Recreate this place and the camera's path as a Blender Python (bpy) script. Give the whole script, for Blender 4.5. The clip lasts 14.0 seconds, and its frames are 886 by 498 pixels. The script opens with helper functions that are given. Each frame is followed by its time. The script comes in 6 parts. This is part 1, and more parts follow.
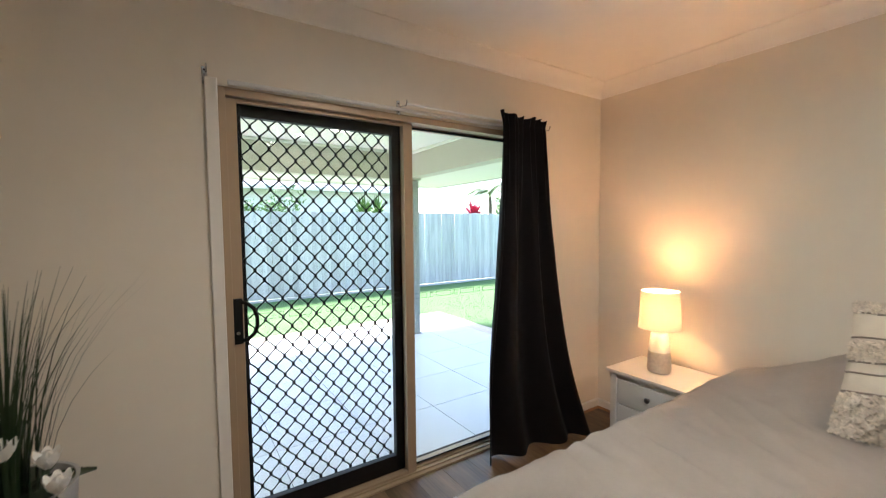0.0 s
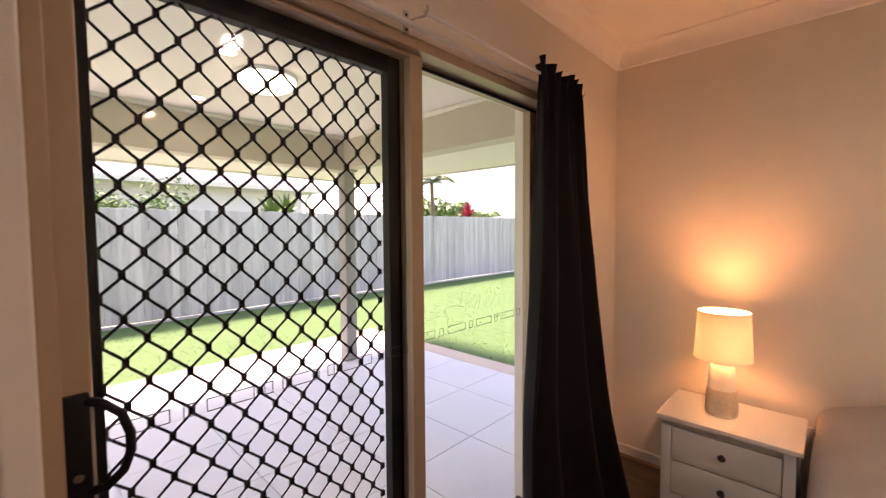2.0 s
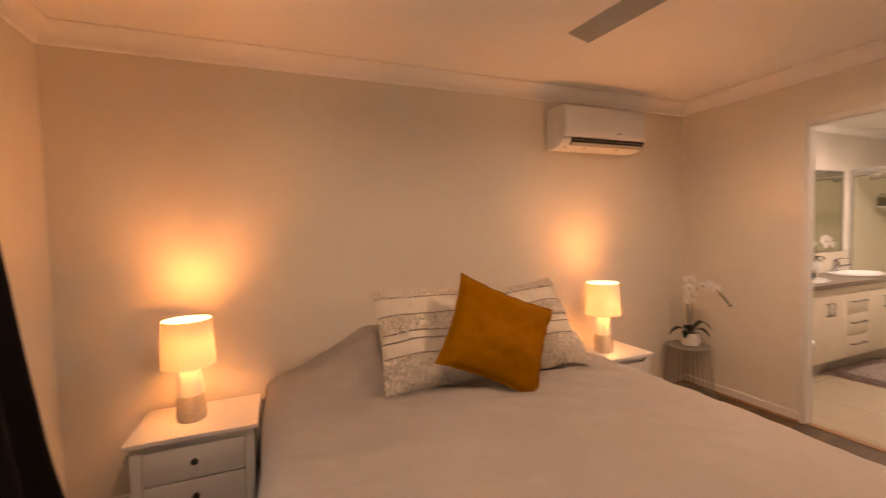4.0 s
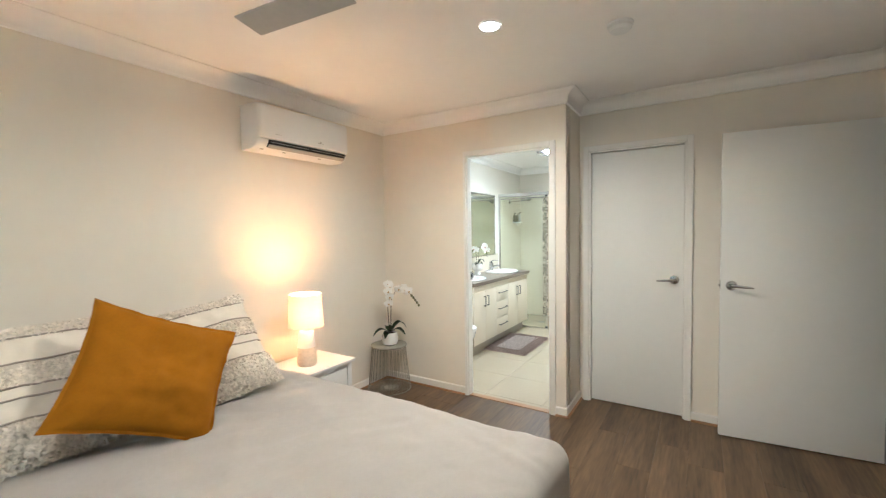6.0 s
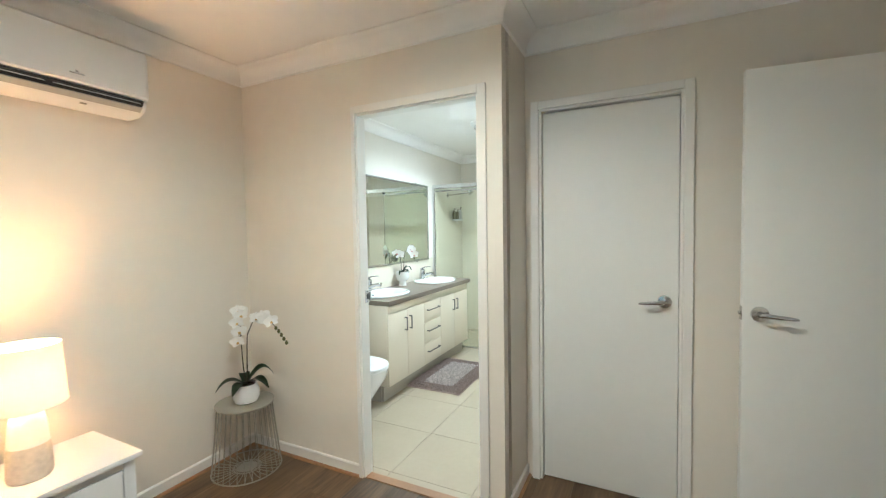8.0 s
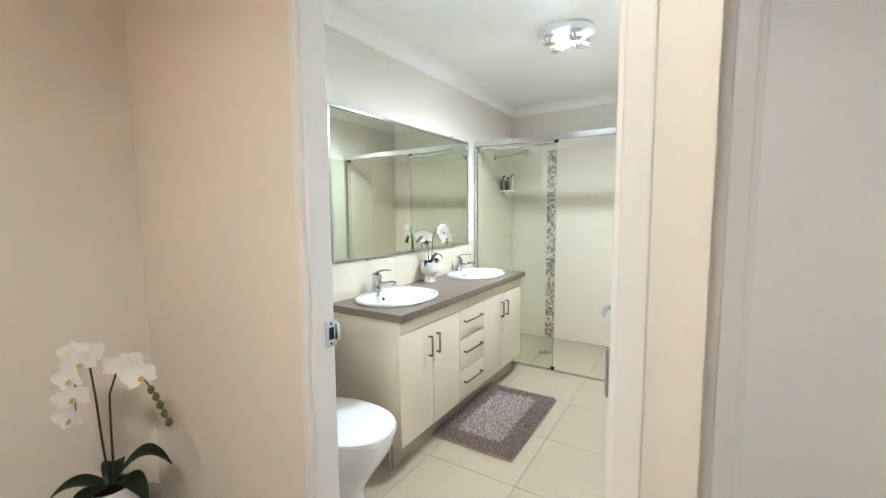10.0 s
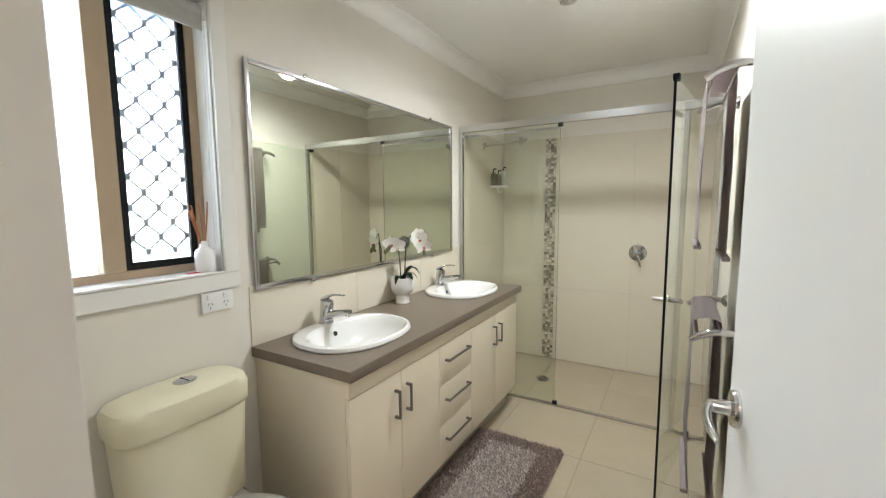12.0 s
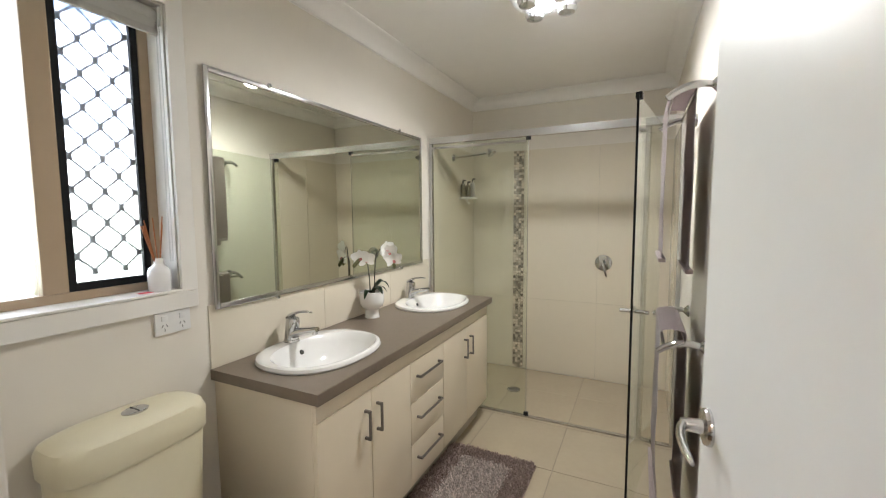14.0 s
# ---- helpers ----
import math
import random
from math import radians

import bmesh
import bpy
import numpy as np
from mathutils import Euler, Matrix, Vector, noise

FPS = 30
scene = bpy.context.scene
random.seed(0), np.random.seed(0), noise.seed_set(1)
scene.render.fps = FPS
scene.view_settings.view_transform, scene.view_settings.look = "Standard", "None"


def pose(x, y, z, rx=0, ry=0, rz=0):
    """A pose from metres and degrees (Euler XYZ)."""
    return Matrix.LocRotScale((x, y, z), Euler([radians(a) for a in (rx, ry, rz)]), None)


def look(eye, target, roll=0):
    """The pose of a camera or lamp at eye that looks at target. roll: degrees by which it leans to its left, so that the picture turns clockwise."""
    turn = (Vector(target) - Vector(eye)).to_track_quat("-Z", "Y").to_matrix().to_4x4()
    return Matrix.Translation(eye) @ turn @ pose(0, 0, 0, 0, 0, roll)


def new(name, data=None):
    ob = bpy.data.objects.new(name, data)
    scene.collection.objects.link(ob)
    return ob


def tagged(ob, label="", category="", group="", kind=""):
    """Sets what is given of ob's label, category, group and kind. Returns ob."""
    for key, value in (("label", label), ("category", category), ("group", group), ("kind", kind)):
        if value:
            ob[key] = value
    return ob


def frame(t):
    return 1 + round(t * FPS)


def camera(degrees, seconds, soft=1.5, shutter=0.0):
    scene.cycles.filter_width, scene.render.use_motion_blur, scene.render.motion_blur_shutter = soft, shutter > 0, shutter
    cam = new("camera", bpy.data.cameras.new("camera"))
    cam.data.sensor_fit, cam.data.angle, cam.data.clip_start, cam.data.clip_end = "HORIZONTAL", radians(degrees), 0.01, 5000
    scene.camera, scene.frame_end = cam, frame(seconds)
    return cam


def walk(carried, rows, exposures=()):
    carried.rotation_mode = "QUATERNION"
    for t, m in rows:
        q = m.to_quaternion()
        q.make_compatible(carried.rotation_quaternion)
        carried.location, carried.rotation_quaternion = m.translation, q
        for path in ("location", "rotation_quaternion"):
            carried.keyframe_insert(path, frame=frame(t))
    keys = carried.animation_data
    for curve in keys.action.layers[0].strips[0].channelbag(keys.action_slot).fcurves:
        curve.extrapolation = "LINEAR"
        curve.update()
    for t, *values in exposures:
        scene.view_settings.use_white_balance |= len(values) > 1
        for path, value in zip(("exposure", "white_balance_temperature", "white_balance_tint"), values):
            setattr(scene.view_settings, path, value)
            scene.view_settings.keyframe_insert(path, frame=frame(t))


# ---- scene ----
cam = camera(94.6, 14.0, soft=1.15, shutter=0.3)

PATH = [
    (0, (1.95, -2.707, 1.41), (0.28, -1.611, 1.301), -0.6),
    (0.5, (1.594, -2.658, 1.439), (-0.043, -1.514, 1.322), -0.8),
    (1, (1.273, -2.635, 1.4), (-0.325, -1.437, 1.302), -0.5),
    (1.5, (1.077, -2.591, 1.403), (-0.456, -1.31, 1.304), -0.6),
    (2, (0.964, -2.556, 1.402), (-0.411, -1.107, 1.305), -0.4),
    (2.5, (0.882, -2.551, 1.398), (-0.137, -0.832, 1.309), -0.4),
    (3, (0.922, -2.535, 1.402), (0.459, -0.591, 1.311), -0.6),
    (3.5, (0.99, -2.536, 1.404), (1.145, -0.544, 1.31), -1.3),
    (4, (1.036, -2.564, 1.405), (1.783, -0.711, 1.316), -1.5),
    (4.2, (1.055, -2.579, 1.428), (1.983, -0.81, 1.327), -1.3),
    (6.3, (1.435, -2.6, 1.421), (3.158, -1.588, 1.339), -1.0),
    (6.5, (1.539, -2.583, 1.415), (3.276, -1.596, 1.334), -1.1),
    (7, (1.831, -2.494, 1.425), (3.603, -1.57, 1.349), -1.0),
    (7.5, (2.168, -2.414, 1.421), (3.959, -1.528, 1.343), -0.9),
    (8, (2.532, -2.343, 1.401), (4.325, -1.46, 1.314), -0.9),
    (8.2, (2.665, -2.298, 1.395), (4.455, -1.409, 1.302), -0.8),
    (10.3, (3.815, -1.661, 1.352), (5.491, -0.588, 1.155), -0.4),
    (10.5, (3.889, -1.623, 1.35), (5.56, -0.543, 1.148), -0.4),
    (11, (4.053, -1.558, 1.369), (5.724, -0.482, 1.151), -0.4),
    (11.5, (4.186, -1.497, 1.38), (5.873, -0.445, 1.162), -0.4),
    (12, (4.28, -1.436, 1.389), (6.001, -0.44, 1.179), -0.4),
    (12.5, (4.353, -1.393, 1.396), (6.103, -0.446, 1.191), -0.4),
    (13, (4.391, -1.356, 1.404), (6.169, -0.464, 1.204), -0.4),
    (13.5, (4.378, -1.359, 1.402), (6.174, -0.5, 1.219), -0.4),
    (14, (4.3, -1.418, 1.409), (6.095, -0.553, 1.241), -0.4),
]
EXPOSURES = [
    (0.0, 2.65, 5900, 11), (0.5, 2.55, 6400, 23), (1.5, 2.25, 7100, 34), (2.2, 2.15, 8200, 41), (3.0, 2.15, 10300, 44), (4.2, 2.25, 9800, 44),
    (6.3, 3.25, 5250, 2), (8.2, 3.1, 5250, 0), (10.4, 2.9, 5650, 10), (11.5, 2.55, 5900, 11), (12.5, 2.15, 6400, 13), (14.0, 2.1, 6450, 15),
]
walk(cam, [(t, look(eye, target, roll)) for t, eye, target, roll in PATH], EXPOSURES)

# ---------------------------------------------------------------- light
world = bpy.data.worlds.new("world")
scene.world = world
world.use_nodes = True
wn = world.node_tree.nodes
sky = wn.new("ShaderNodeTexSky")
sky.sky_type = "NISHITA"
sky.sun_disc = False
sky.sun_elevation = radians(65)
sky.sun_rotation = radians(252)
sky.air_density, sky.dust_density, sky.ozone_density = 1.0, 1.5, 0.5
world.node_tree.links.new(sky.outputs["Color"], wn["Background"].inputs["Color"])
wn["Background"].inputs["Strength"].default_value = 0.15


def lamp(name, kind, m, watts, colour, **settings):
    data = bpy.data.lights.new(name, kind)
    data.energy, data.color = watts, colour
    for key, value in settings.items():
        if key == "size":
            data.size = value
        elif key == "radius":
            data.shadow_soft_size = value
        elif key == "cone":
            data.spot_size = radians(value)
            data.spot_blend = 0.8
        elif key == "angle":
            data.angle = radians(value)
    ob = new(name, data)
    ob.matrix_world = m
    return ob


lamp("sun", "SUN", look((-9, -3, 20), (0, 0, 0)), 4.4, (1.0, 0.96, 0.9), angle=10)
WARM = (1.0, 0.47, 0.18)
lamp("bulb_light", "POINT", pose(0.605, -0.24, 0.880), 2.7, WARM, radius=0.036)
lamp("bulb_light", "POINT", pose(3.185, -0.28, 0.880), 2.5, WARM, radius=0.036)
# the spot at x 1.3 is made up, added to brighten the west half
for dx, watts in ((1.3, 9.0), (3.2, 17.5)):
    lamp("downlight_light", "SPOT", pose(dx, -1.7, 2.425), watts, (1.0, 0.86, 0.68), radius=0.05, cone=170)
# unseen area lamp outside the obscure panes, added to stand in for daylight
lamp("window_daylight_fill", "AREA", look((4.85, 0.30, 1.63), (4.85, -1.0, 1.63)), 2.3, (0.90, 0.95, 1.0), size=0.9)
lamp("bath_light", "SPOT", pose(6.312, -0.998, 2.345), 19.0, (0.97, 1.0, 0.97), radius=0.07, cone=175)

# ---------------------------------------------------------------- materials


def mat(name, col, rough=0.5, metal=0.0, var=0.08, scale=4.0, bump=0.0, bscale=120.0, stretch=(1, 1, 1), spec=0.5, coat=0.0,
        rand=0.0, sheen=0.0, island=False):
    m = bpy.data.materials.new(name)
    m.use_nodes = True
    n, l = m.node_tree.nodes, m.node_tree.links
    b = n["Principled BSDF"]
    b.inputs["Metallic"].default_value = metal
    b.inputs["Specular IOR Level"].default_value = spec
    b.inputs["Coat Weight"].default_value = coat
    b.inputs["Sheen Weight"].default_value = sheen
    co = n.new("ShaderNodeTexCoord")
    mp = n.new("ShaderNodeMapping")
    mp.inputs["Scale"].default_value = stretch
    l.new(co.outputs["Object"], mp.inputs["Vector"])
    if rand and not island:
        # every piece takes its own stretch of the grain
        own, far = n.new("ShaderNodeObjectInfo"), n.new("ShaderNodeVectorMath")
        far.operation = "SCALE"
        far.inputs[0].default_value = (41.0, 67.0, 23.0)
        l.new(own.outputs["Random"], far.inputs["Scale"])
        l.new(far.outputs["Vector"], mp.inputs["Location"])
    big, fine = n.new("ShaderNodeTexNoise"), n.new("ShaderNodeTexNoise")
    big.inputs["Scale"].default_value, fine.inputs["Scale"].default_value = scale, scale * 11
    big.inputs["Detail"].default_value = fine.inputs["Detail"].default_value = 4
    l.new(mp.outputs["Vector"], big.inputs["Vector"])
    l.new(mp.outputs["Vector"], fine.inputs["Vector"])
    mix = n.new("ShaderNodeMix")
    mix.inputs["Factor"].default_value = 0.4
    l.new(big.outputs["Fac"], mix.inputs["A"])
    l.new(fine.outputs["Fac"], mix.inputs["B"])
    ramp = n.new("ShaderNodeMapRange")
    ramp.inputs["From Min"].default_value, ramp.inputs["From Max"].default_value = 0.3, 0.7
    ramp.inputs["To Min"].default_value, ramp.inputs["To Max"].default_value = 1 - var, 1 + var
    l.new(mix.outputs["Result"], ramp.inputs["Value"])
    tone = ramp.outputs["Result"]
    if rand:
        r2 = n.new("ShaderNodeMapRange")
        r2.inputs["To Min"].default_value, r2.inputs["To Max"].default_value = 1 - rand, 1 + rand
        if island:
            src = n.new("ShaderNodeNewGeometry")
            l.new(src.outputs["Random Per Island"], r2.inputs["Value"])
        else:
            src = n.new("ShaderNodeObjectInfo")
            l.new(src.outputs["Random"], r2.inputs["Value"])
        mu = n.new("ShaderNodeMath")
        mu.operation = "MULTIPLY"
        l.new(tone, mu.inputs[0])
        l.new(r2.outputs["Result"], mu.inputs[1])
        tone = mu.outputs["Value"]
    sc = n.new("ShaderNodeVectorMath")
    sc.operation = "SCALE"
    sc.inputs[0].default_value = col
    l.new(tone, sc.inputs["Scale"])
    l.new(sc.outputs["Vector"], b.inputs["Base Color"])
    rr = n.new("ShaderNodeMapRange")
    rr.inputs["To Min"].default_value, rr.inputs["To Max"].default_value = rough * 0.85, min(1, rough * 1.15)
    l.new(fine.outputs["Fac"], rr.inputs["Value"])
    l.new(rr.outputs["Result"], b.inputs["Roughness"])
    if bump:
        bn, bp = n.new("ShaderNodeTexNoise"), n.new("ShaderNodeBump")
        bn.inputs["Scale"].default_value, bn.inputs["Detail"].default_value = bscale, 3
        bp.inputs["Strength"].default_value, bp.inputs["Distance"].default_value = bump, 0.004
        l.new(mp.outputs["Vector"], bn.inputs["Vector"])
        l.new(bn.outputs["Fac"], bp.inputs["Height"])
        l.new(bp.outputs["Normal"], b.inputs["Normal"])
    return m


def glass(name, tint=(1, 1, 1), gloss=1.0):
    m = bpy.data.materials.new(name)
    m.use_nodes = True
    n, l = m.node_tree.nodes, m.node_tree.links
    n.remove(n["Principled BSDF"])
    tr, gl, fr, mx = (n.new("ShaderNodeBsdfTransparent"), n.new("ShaderNodeBsdfGlossy"), n.new("ShaderNodeLayerWeight"),
                      n.new("ShaderNodeMixShader"))
    pw, ma = n.new("ShaderNodeMath"), n.new("ShaderNodeMath")
    pw.operation, ma.operation = "POWER", "MULTIPLY_ADD"
    pw.inputs[1].default_value, ma.inputs[1].default_value, ma.inputs[2].default_value = 5.0, 0.9, 0.035
    tr.inputs["Color"].default_value = (*tint, 1)
    gl.inputs["Roughness"].default_value = 0.01
    gl.inputs["Color"].default_value = (gloss, gloss, gloss, 1)
    fr.inputs["Blend"].default_value = 0.5
    l.new(fr.outputs["Facing"], pw.inputs[0])
    l.new(pw.outputs["Value"], ma.inputs[0])
    l.new(ma.outputs["Value"], mx.inputs[0])
    l.new(tr.outputs["BSDF"], mx.inputs[1])
    l.new(gl.outputs["BSDF"], mx.inputs[2])
    l.new(mx.outputs["Shader"], n["Material Output"].inputs["Surface"])
    return m


def shade_fabric():
    m = bpy.data.materials.new("lamp_shade_fabric")
    m.use_nodes = True
    n, l = m.node_tree.nodes, m.node_tree.links
    n.remove(n["Principled BSDF"])
    di, tl, mx = n.new("ShaderNodeBsdfDiffuse"), n.new("ShaderNodeBsdfTranslucent"), n.new("ShaderNodeMixShader")
    wv, co, rp = n.new("ShaderNodeTexNoise"), n.new("ShaderNodeTexCoord"), n.new("ShaderNodeMapRange")
    wv.inputs["Scale"].default_value = 300
    rp.inputs["To Min"].default_value, rp.inputs["To Max"].default_value = 0.8, 1.0
    l.new(co.outputs["Object"], wv.inputs["Vector"])
    l.new(wv.outputs["Fac"], rp.inputs["Value"])
    di.inputs["Color"].default_value = (0.86, 0.83, 0.78, 1)
    sc = n.new("ShaderNodeVectorMath")
    sc.operation = "SCALE"
    sc.inputs[0].default_value = (0.95, 0.88, 0.78)
    l.new(rp.outputs["Result"], sc.inputs["Scale"])
    l.new(sc.outputs["Vector"], tl.inputs["Color"])
    mx.inputs[0].default_value = 0.17
    l.new(di.outputs["BSDF"], mx.inputs[1])
    l.new(tl.outputs["BSDF"], mx.inputs[2])
    l.new(mx.outputs["Shader"], n["Material Output"].inputs["Surface"])
    return m


def glow(name, col, strength):
    m = bpy.data.materials.new(name)
    m.use_nodes = True
    b = m.node_tree.nodes["Principled BSDF"]
    b.inputs["Base Color"].default_value = (0.9, 0.9, 0.9, 1)
    b.inputs["Emission Color"].default_value = (*col, 1)
    b.inputs["Emission Strength"].default_value = strength
    return m


def frosted():
    m = bpy.data.materials.new("obscure_glass")
    m.use_nodes = True
    n, l = m.node_tree.nodes, m.node_tree.links
    b = n["Principled BSDF"]
    b.inputs["Transmission Weight"].default_value = 1.0
    b.inputs["IOR"].default_value = 1.2
    b.inputs["Roughness"].default_value = 0.31
    b.inputs["Base Color"].default_value = (0.95, 0.97, 0.97, 1)
    bn, bp, co = n.new("ShaderNodeTexNoise"), n.new("ShaderNodeBump"), n.new("ShaderNodeTexCoord")
    bn.inputs["Scale"].default_value = 180
    bp.inputs["Strength"].default_value, bp.inputs["Distance"].default_value = 0.25, 0.002
    l.new(co.outputs["Object"], bn.inputs["Vector"])
    l.new(bn.outputs["Fac"], bp.inputs["Height"])
    l.new(bp.outputs["Normal"], b.inputs["Normal"])
    return m


M_WALL = mat("wall_paint_cream", (0.79, 0.735, 0.645), 0.42, var=0.025, scale=1.2, bump=0.08, bscale=220)
M_BWALL = mat("bath_wall_paint", (0.76, 0.715, 0.64), 0.55, var=0.025, scale=1.2, bump=0.08, bscale=220)
M_CEIL = mat("ceiling_paint", (0.90, 0.88, 0.85), 0.8, var=0.02, scale=1.0, bump=0.06, bscale=200)
M_TRIM = mat("trim_gloss_white", (0.80, 0.775, 0.73), 0.32, var=0.02, scale=3)
M_DOOR = mat("door_paint_white", (0.83, 0.82, 0.78), 0.42, var=0.02, scale=2, bump=0.04, bscale=260)
M_PLANK = mat("vinyl_plank", (0.125, 0.078, 0.042), 0.46, var=0.80, scale=1.1, bump=0.08, bscale=40, stretch=(0.5, 5.5, 1), rand=0.12)
M_SUB = mat("subfloor_dark", (0.05, 0.04, 0.03), 0.9)
M_SCOTIA = mat("timber_beading", (0.30, 0.16, 0.075), 0.45, var=0.2, scale=6, stretch=(1, 1, 4))
M_ALU = mat("beige_aluminium", (0.43, 0.325, 0.22), 0.38, metal=0.25, var=0.04, scale=3)
M_BLACK = mat("black_powder_coat", (0.005, 0.005, 0.0055), 0.5, var=0.1, scale=20, spec=0.25)
M_GASKET = mat("black_rubber", (0.01, 0.01, 0.01), 0.7)
M_GLASS = glass("clear_glass", gloss=0.28)
M_SHGLASS = glass("shower_glass", (0.93, 0.955, 0.915))
M_FROST = frosted()
M_DECAL = mat("decal_outline", (0.10, 0.11, 0.12), 0.6)
M_CURTAIN = mat("charcoal_curtain", (0.014, 0.011, 0.012), 0.62, var=0.12, scale=30, bump=0.15, bscale=700, sheen=0.04, spec=0.3)
M_WHITE = mat("white_lacquer", (0.78, 0.77, 0.75), 0.38, var=0.02, scale=4)
M_PLASTIC = mat("white_plastic", (0.80, 0.80, 0.79), 0.33, var=0.015, scale=5)
# near-black: legs, screws and backing, and painted shade where holes would be
M_DARK = mat("dark_parts_and_hole_shade", (0.012, 0.012, 0.012), 0.6)
M_KNOB = mat("dark_pewter_knob", (0.09, 0.085, 0.08), 0.35, metal=0.9)
M_CERAMIC = mat("white_ceramic", (0.82, 0.81, 0.79), 0.12, var=0.01, coat=0.4)
M_LAMPW = mat("matte_white_glaze", (0.76, 0.75, 0.72), 0.45, var=0.04, scale=15)
M_LAMPB = mat("speckled_sand_glaze", (0.60, 0.53, 0.44), 0.55, var=0.14, scale=60, bump=0.1)
M_SHADE = shade_fabric()
M_BULB = glow("warm_bulb", (1.0, 0.60, 0.26), 14)
M_QUILT = mat("oatmeal_quilt", (0.70, 0.65, 0.60), 0.9, var=0.06, scale=6, bump=0.45, bscale=330, sheen=0.3)
M_MATTRESS = mat("white_mattress", (0.75, 0.73, 0.70), 0.9, bump=0.1)
M_BASE = mat("grey_bed_base_fabric", (0.10, 0.10, 0.105), 0.9, bump=0.2, bscale=500)
M_ORANGE = mat("mustard_linen", (0.29, 0.108, 0.002), 0.9, var=0.12, scale=9, bump=0.4, bscale=500, spec=0.15)
M_BOHO = mat("cream_cotton", (0.66, 0.60, 0.51), 0.92, var=0.06, scale=20, bump=0.3, bscale=500)
M_SHAG = mat("shaggy_cream_yarn", (0.82, 0.75, 0.65), 0.95, var=0.12, scale=40, bump=0.4, bscale=160, rand=0.14, island=True)
M_PIPE = mat("grey_braid", (0.30, 0.26, 0.22), 0.9, var=0.2, scale=60)
M_CHROME = mat("chrome", (0.58, 0.58, 0.58), 0.08, metal=1.0, var=0.01)
M_SATIN = mat("satin_nickel", (0.60, 0.60, 0.60), 0.17, metal=1.0, var=0.03)
M_PULL = mat("brushed_nickel_pull", (0.22, 0.205, 0.19), 0.4, metal=0.85, var=0.05)
M_WIRE = mat("grey_green_metal", (0.30, 0.285, 0.235), 0.5, metal=0.1, var=0.05)
M_LEAF = mat("orchid_leaf", (0.022, 0.045, 0.018), 0.35, var=0.2, scale=20)
M_STEM = mat("dark_stem", (0.035, 0.03, 0.016), 0.55, var=0.2, scale=30)
M_PETAL = mat("white_petal", (0.88, 0.87, 0.83), 0.6, var=0.04, scale=30)
M_LIP = mat("pink_orchid_lip", (0.36, 0.10, 0.09), 0.5, var=0.2, scale=60)
M_LIPY = mat("amber_orchid_lip", (0.55, 0.36, 0.12), 0.5, var=0.2, scale=60)
M_BUD = mat("green_bud", (0.10, 0.10, 0.03), 0.5, var=0.2, scale=60)
M_SOIL = mat("bark_mulch", (0.03, 0.018, 0.012), 0.9, var=0.3, scale=40, bump=0.8)
M_VANITY = mat("cream_laminate", (0.73, 0.645, 0.51), 0.34, var=0.015, scale=3)
M_KICK = mat("kickboard_taupe", (0.42, 0.37, 0.30), 0.5, var=0.04)
M_BENCH = mat("taupe_laminate_bench", (0.185, 0.145, 0.112), 0.38, var=0.07, scale=50, spec=0.4)
M_FTILE = mat("beige_porcelain", (0.45, 0.38, 0.28), 0.22, var=0.04, scale=3, rand=0.03)
M_GROUT = mat("grout", (0.30, 0.26, 0.21), 0.9, var=0.1, scale=30)
M_WTILE = mat("cream_wall_tile", (0.72, 0.655, 0.535), 0.10, var=0.015, scale=2)
M_MOSAIC = mat("glass_mosaic", (0.52, 0.44, 0.36), 0.14, var=0.1, scale=30, rand=0.62)
M_TOILET = mat("aged_cream_plastic", (0.74, 0.68, 0.50), 0.30, var=0.02, scale=5)
M_RUG = mat("mauve_taupe_pile", (0.41, 0.32, 0.285), 0.97, var=0.22, scale=35, bump=1.0, bscale=240, rand=0.2, island=True)
M_RUGC = mat("pale_grey_pile", (0.69, 0.62, 0.585), 0.97, var=0.25, scale=35, bump=1.0, bscale=240, rand=0.25, island=True)
M_TOWEL = mat("mauve_towel", (0.33, 0.265, 0.25), 0.97, var=0.08, scale=30, bump=0.6, bscale=420, sheen=0.4)
M_MIRROR = mat("mirror_silver", (0.72, 0.74, 0.65), 0.012, metal=1.0, var=0.0)
M_REED = mat("orange_reed", (0.42, 0.15, 0.055), 0.7, var=0.1, scale=30)
M_PINK = mat("red_label", (0.55, 0.03, 0.05), 0.6)
M_BLIND = mat("grey_blind_fabric", (0.42, 0.41, 0.38), 0.8, bump=0.2, bscale=500)
M_CHAIN = mat("bead_chain", (0.22, 0.21, 0.20), 0.4, metal=0.6)
M_SOAP1 = mat("olive_bottle", (0.20, 0.18, 0.11), 0.25)
M_SOAP2 = mat("grey_bottle", (0.50, 0.48, 0.44), 0.3)
M_HEAT = mat("heat_lamp_glass", (0.75, 0.77, 0.78), 0.08, metal=0.85)
M_GLOWB = glow("bath_bulb", (0.93, 0.97, 1.0), 30)
M_GLOWD = glow("downlight_diffuser", (1.0, 0.95, 0.88), 14)
M_GLOWP = glow("patio_diffuser", (1.0, 0.93, 0.66), 1.6)
M_PATIO = mat("patio_porcelain", (0.60, 0.60, 0.60), 0.33, var=0.05, scale=3, rand=0.03)
M_KERB = mat("patio_edging", (0.53, 0.44, 0.34), 0.7, var=0.12, scale=8, bump=0.3)
M_SLAB = mat("concrete_slab", (0.45, 0.44, 0.42), 0.85, var=0.12, scale=5, bump=0.3)
M_BEAM = mat("beam_paint_stone", (0.50, 0.46, 0.37), 0.6, var=0.03)
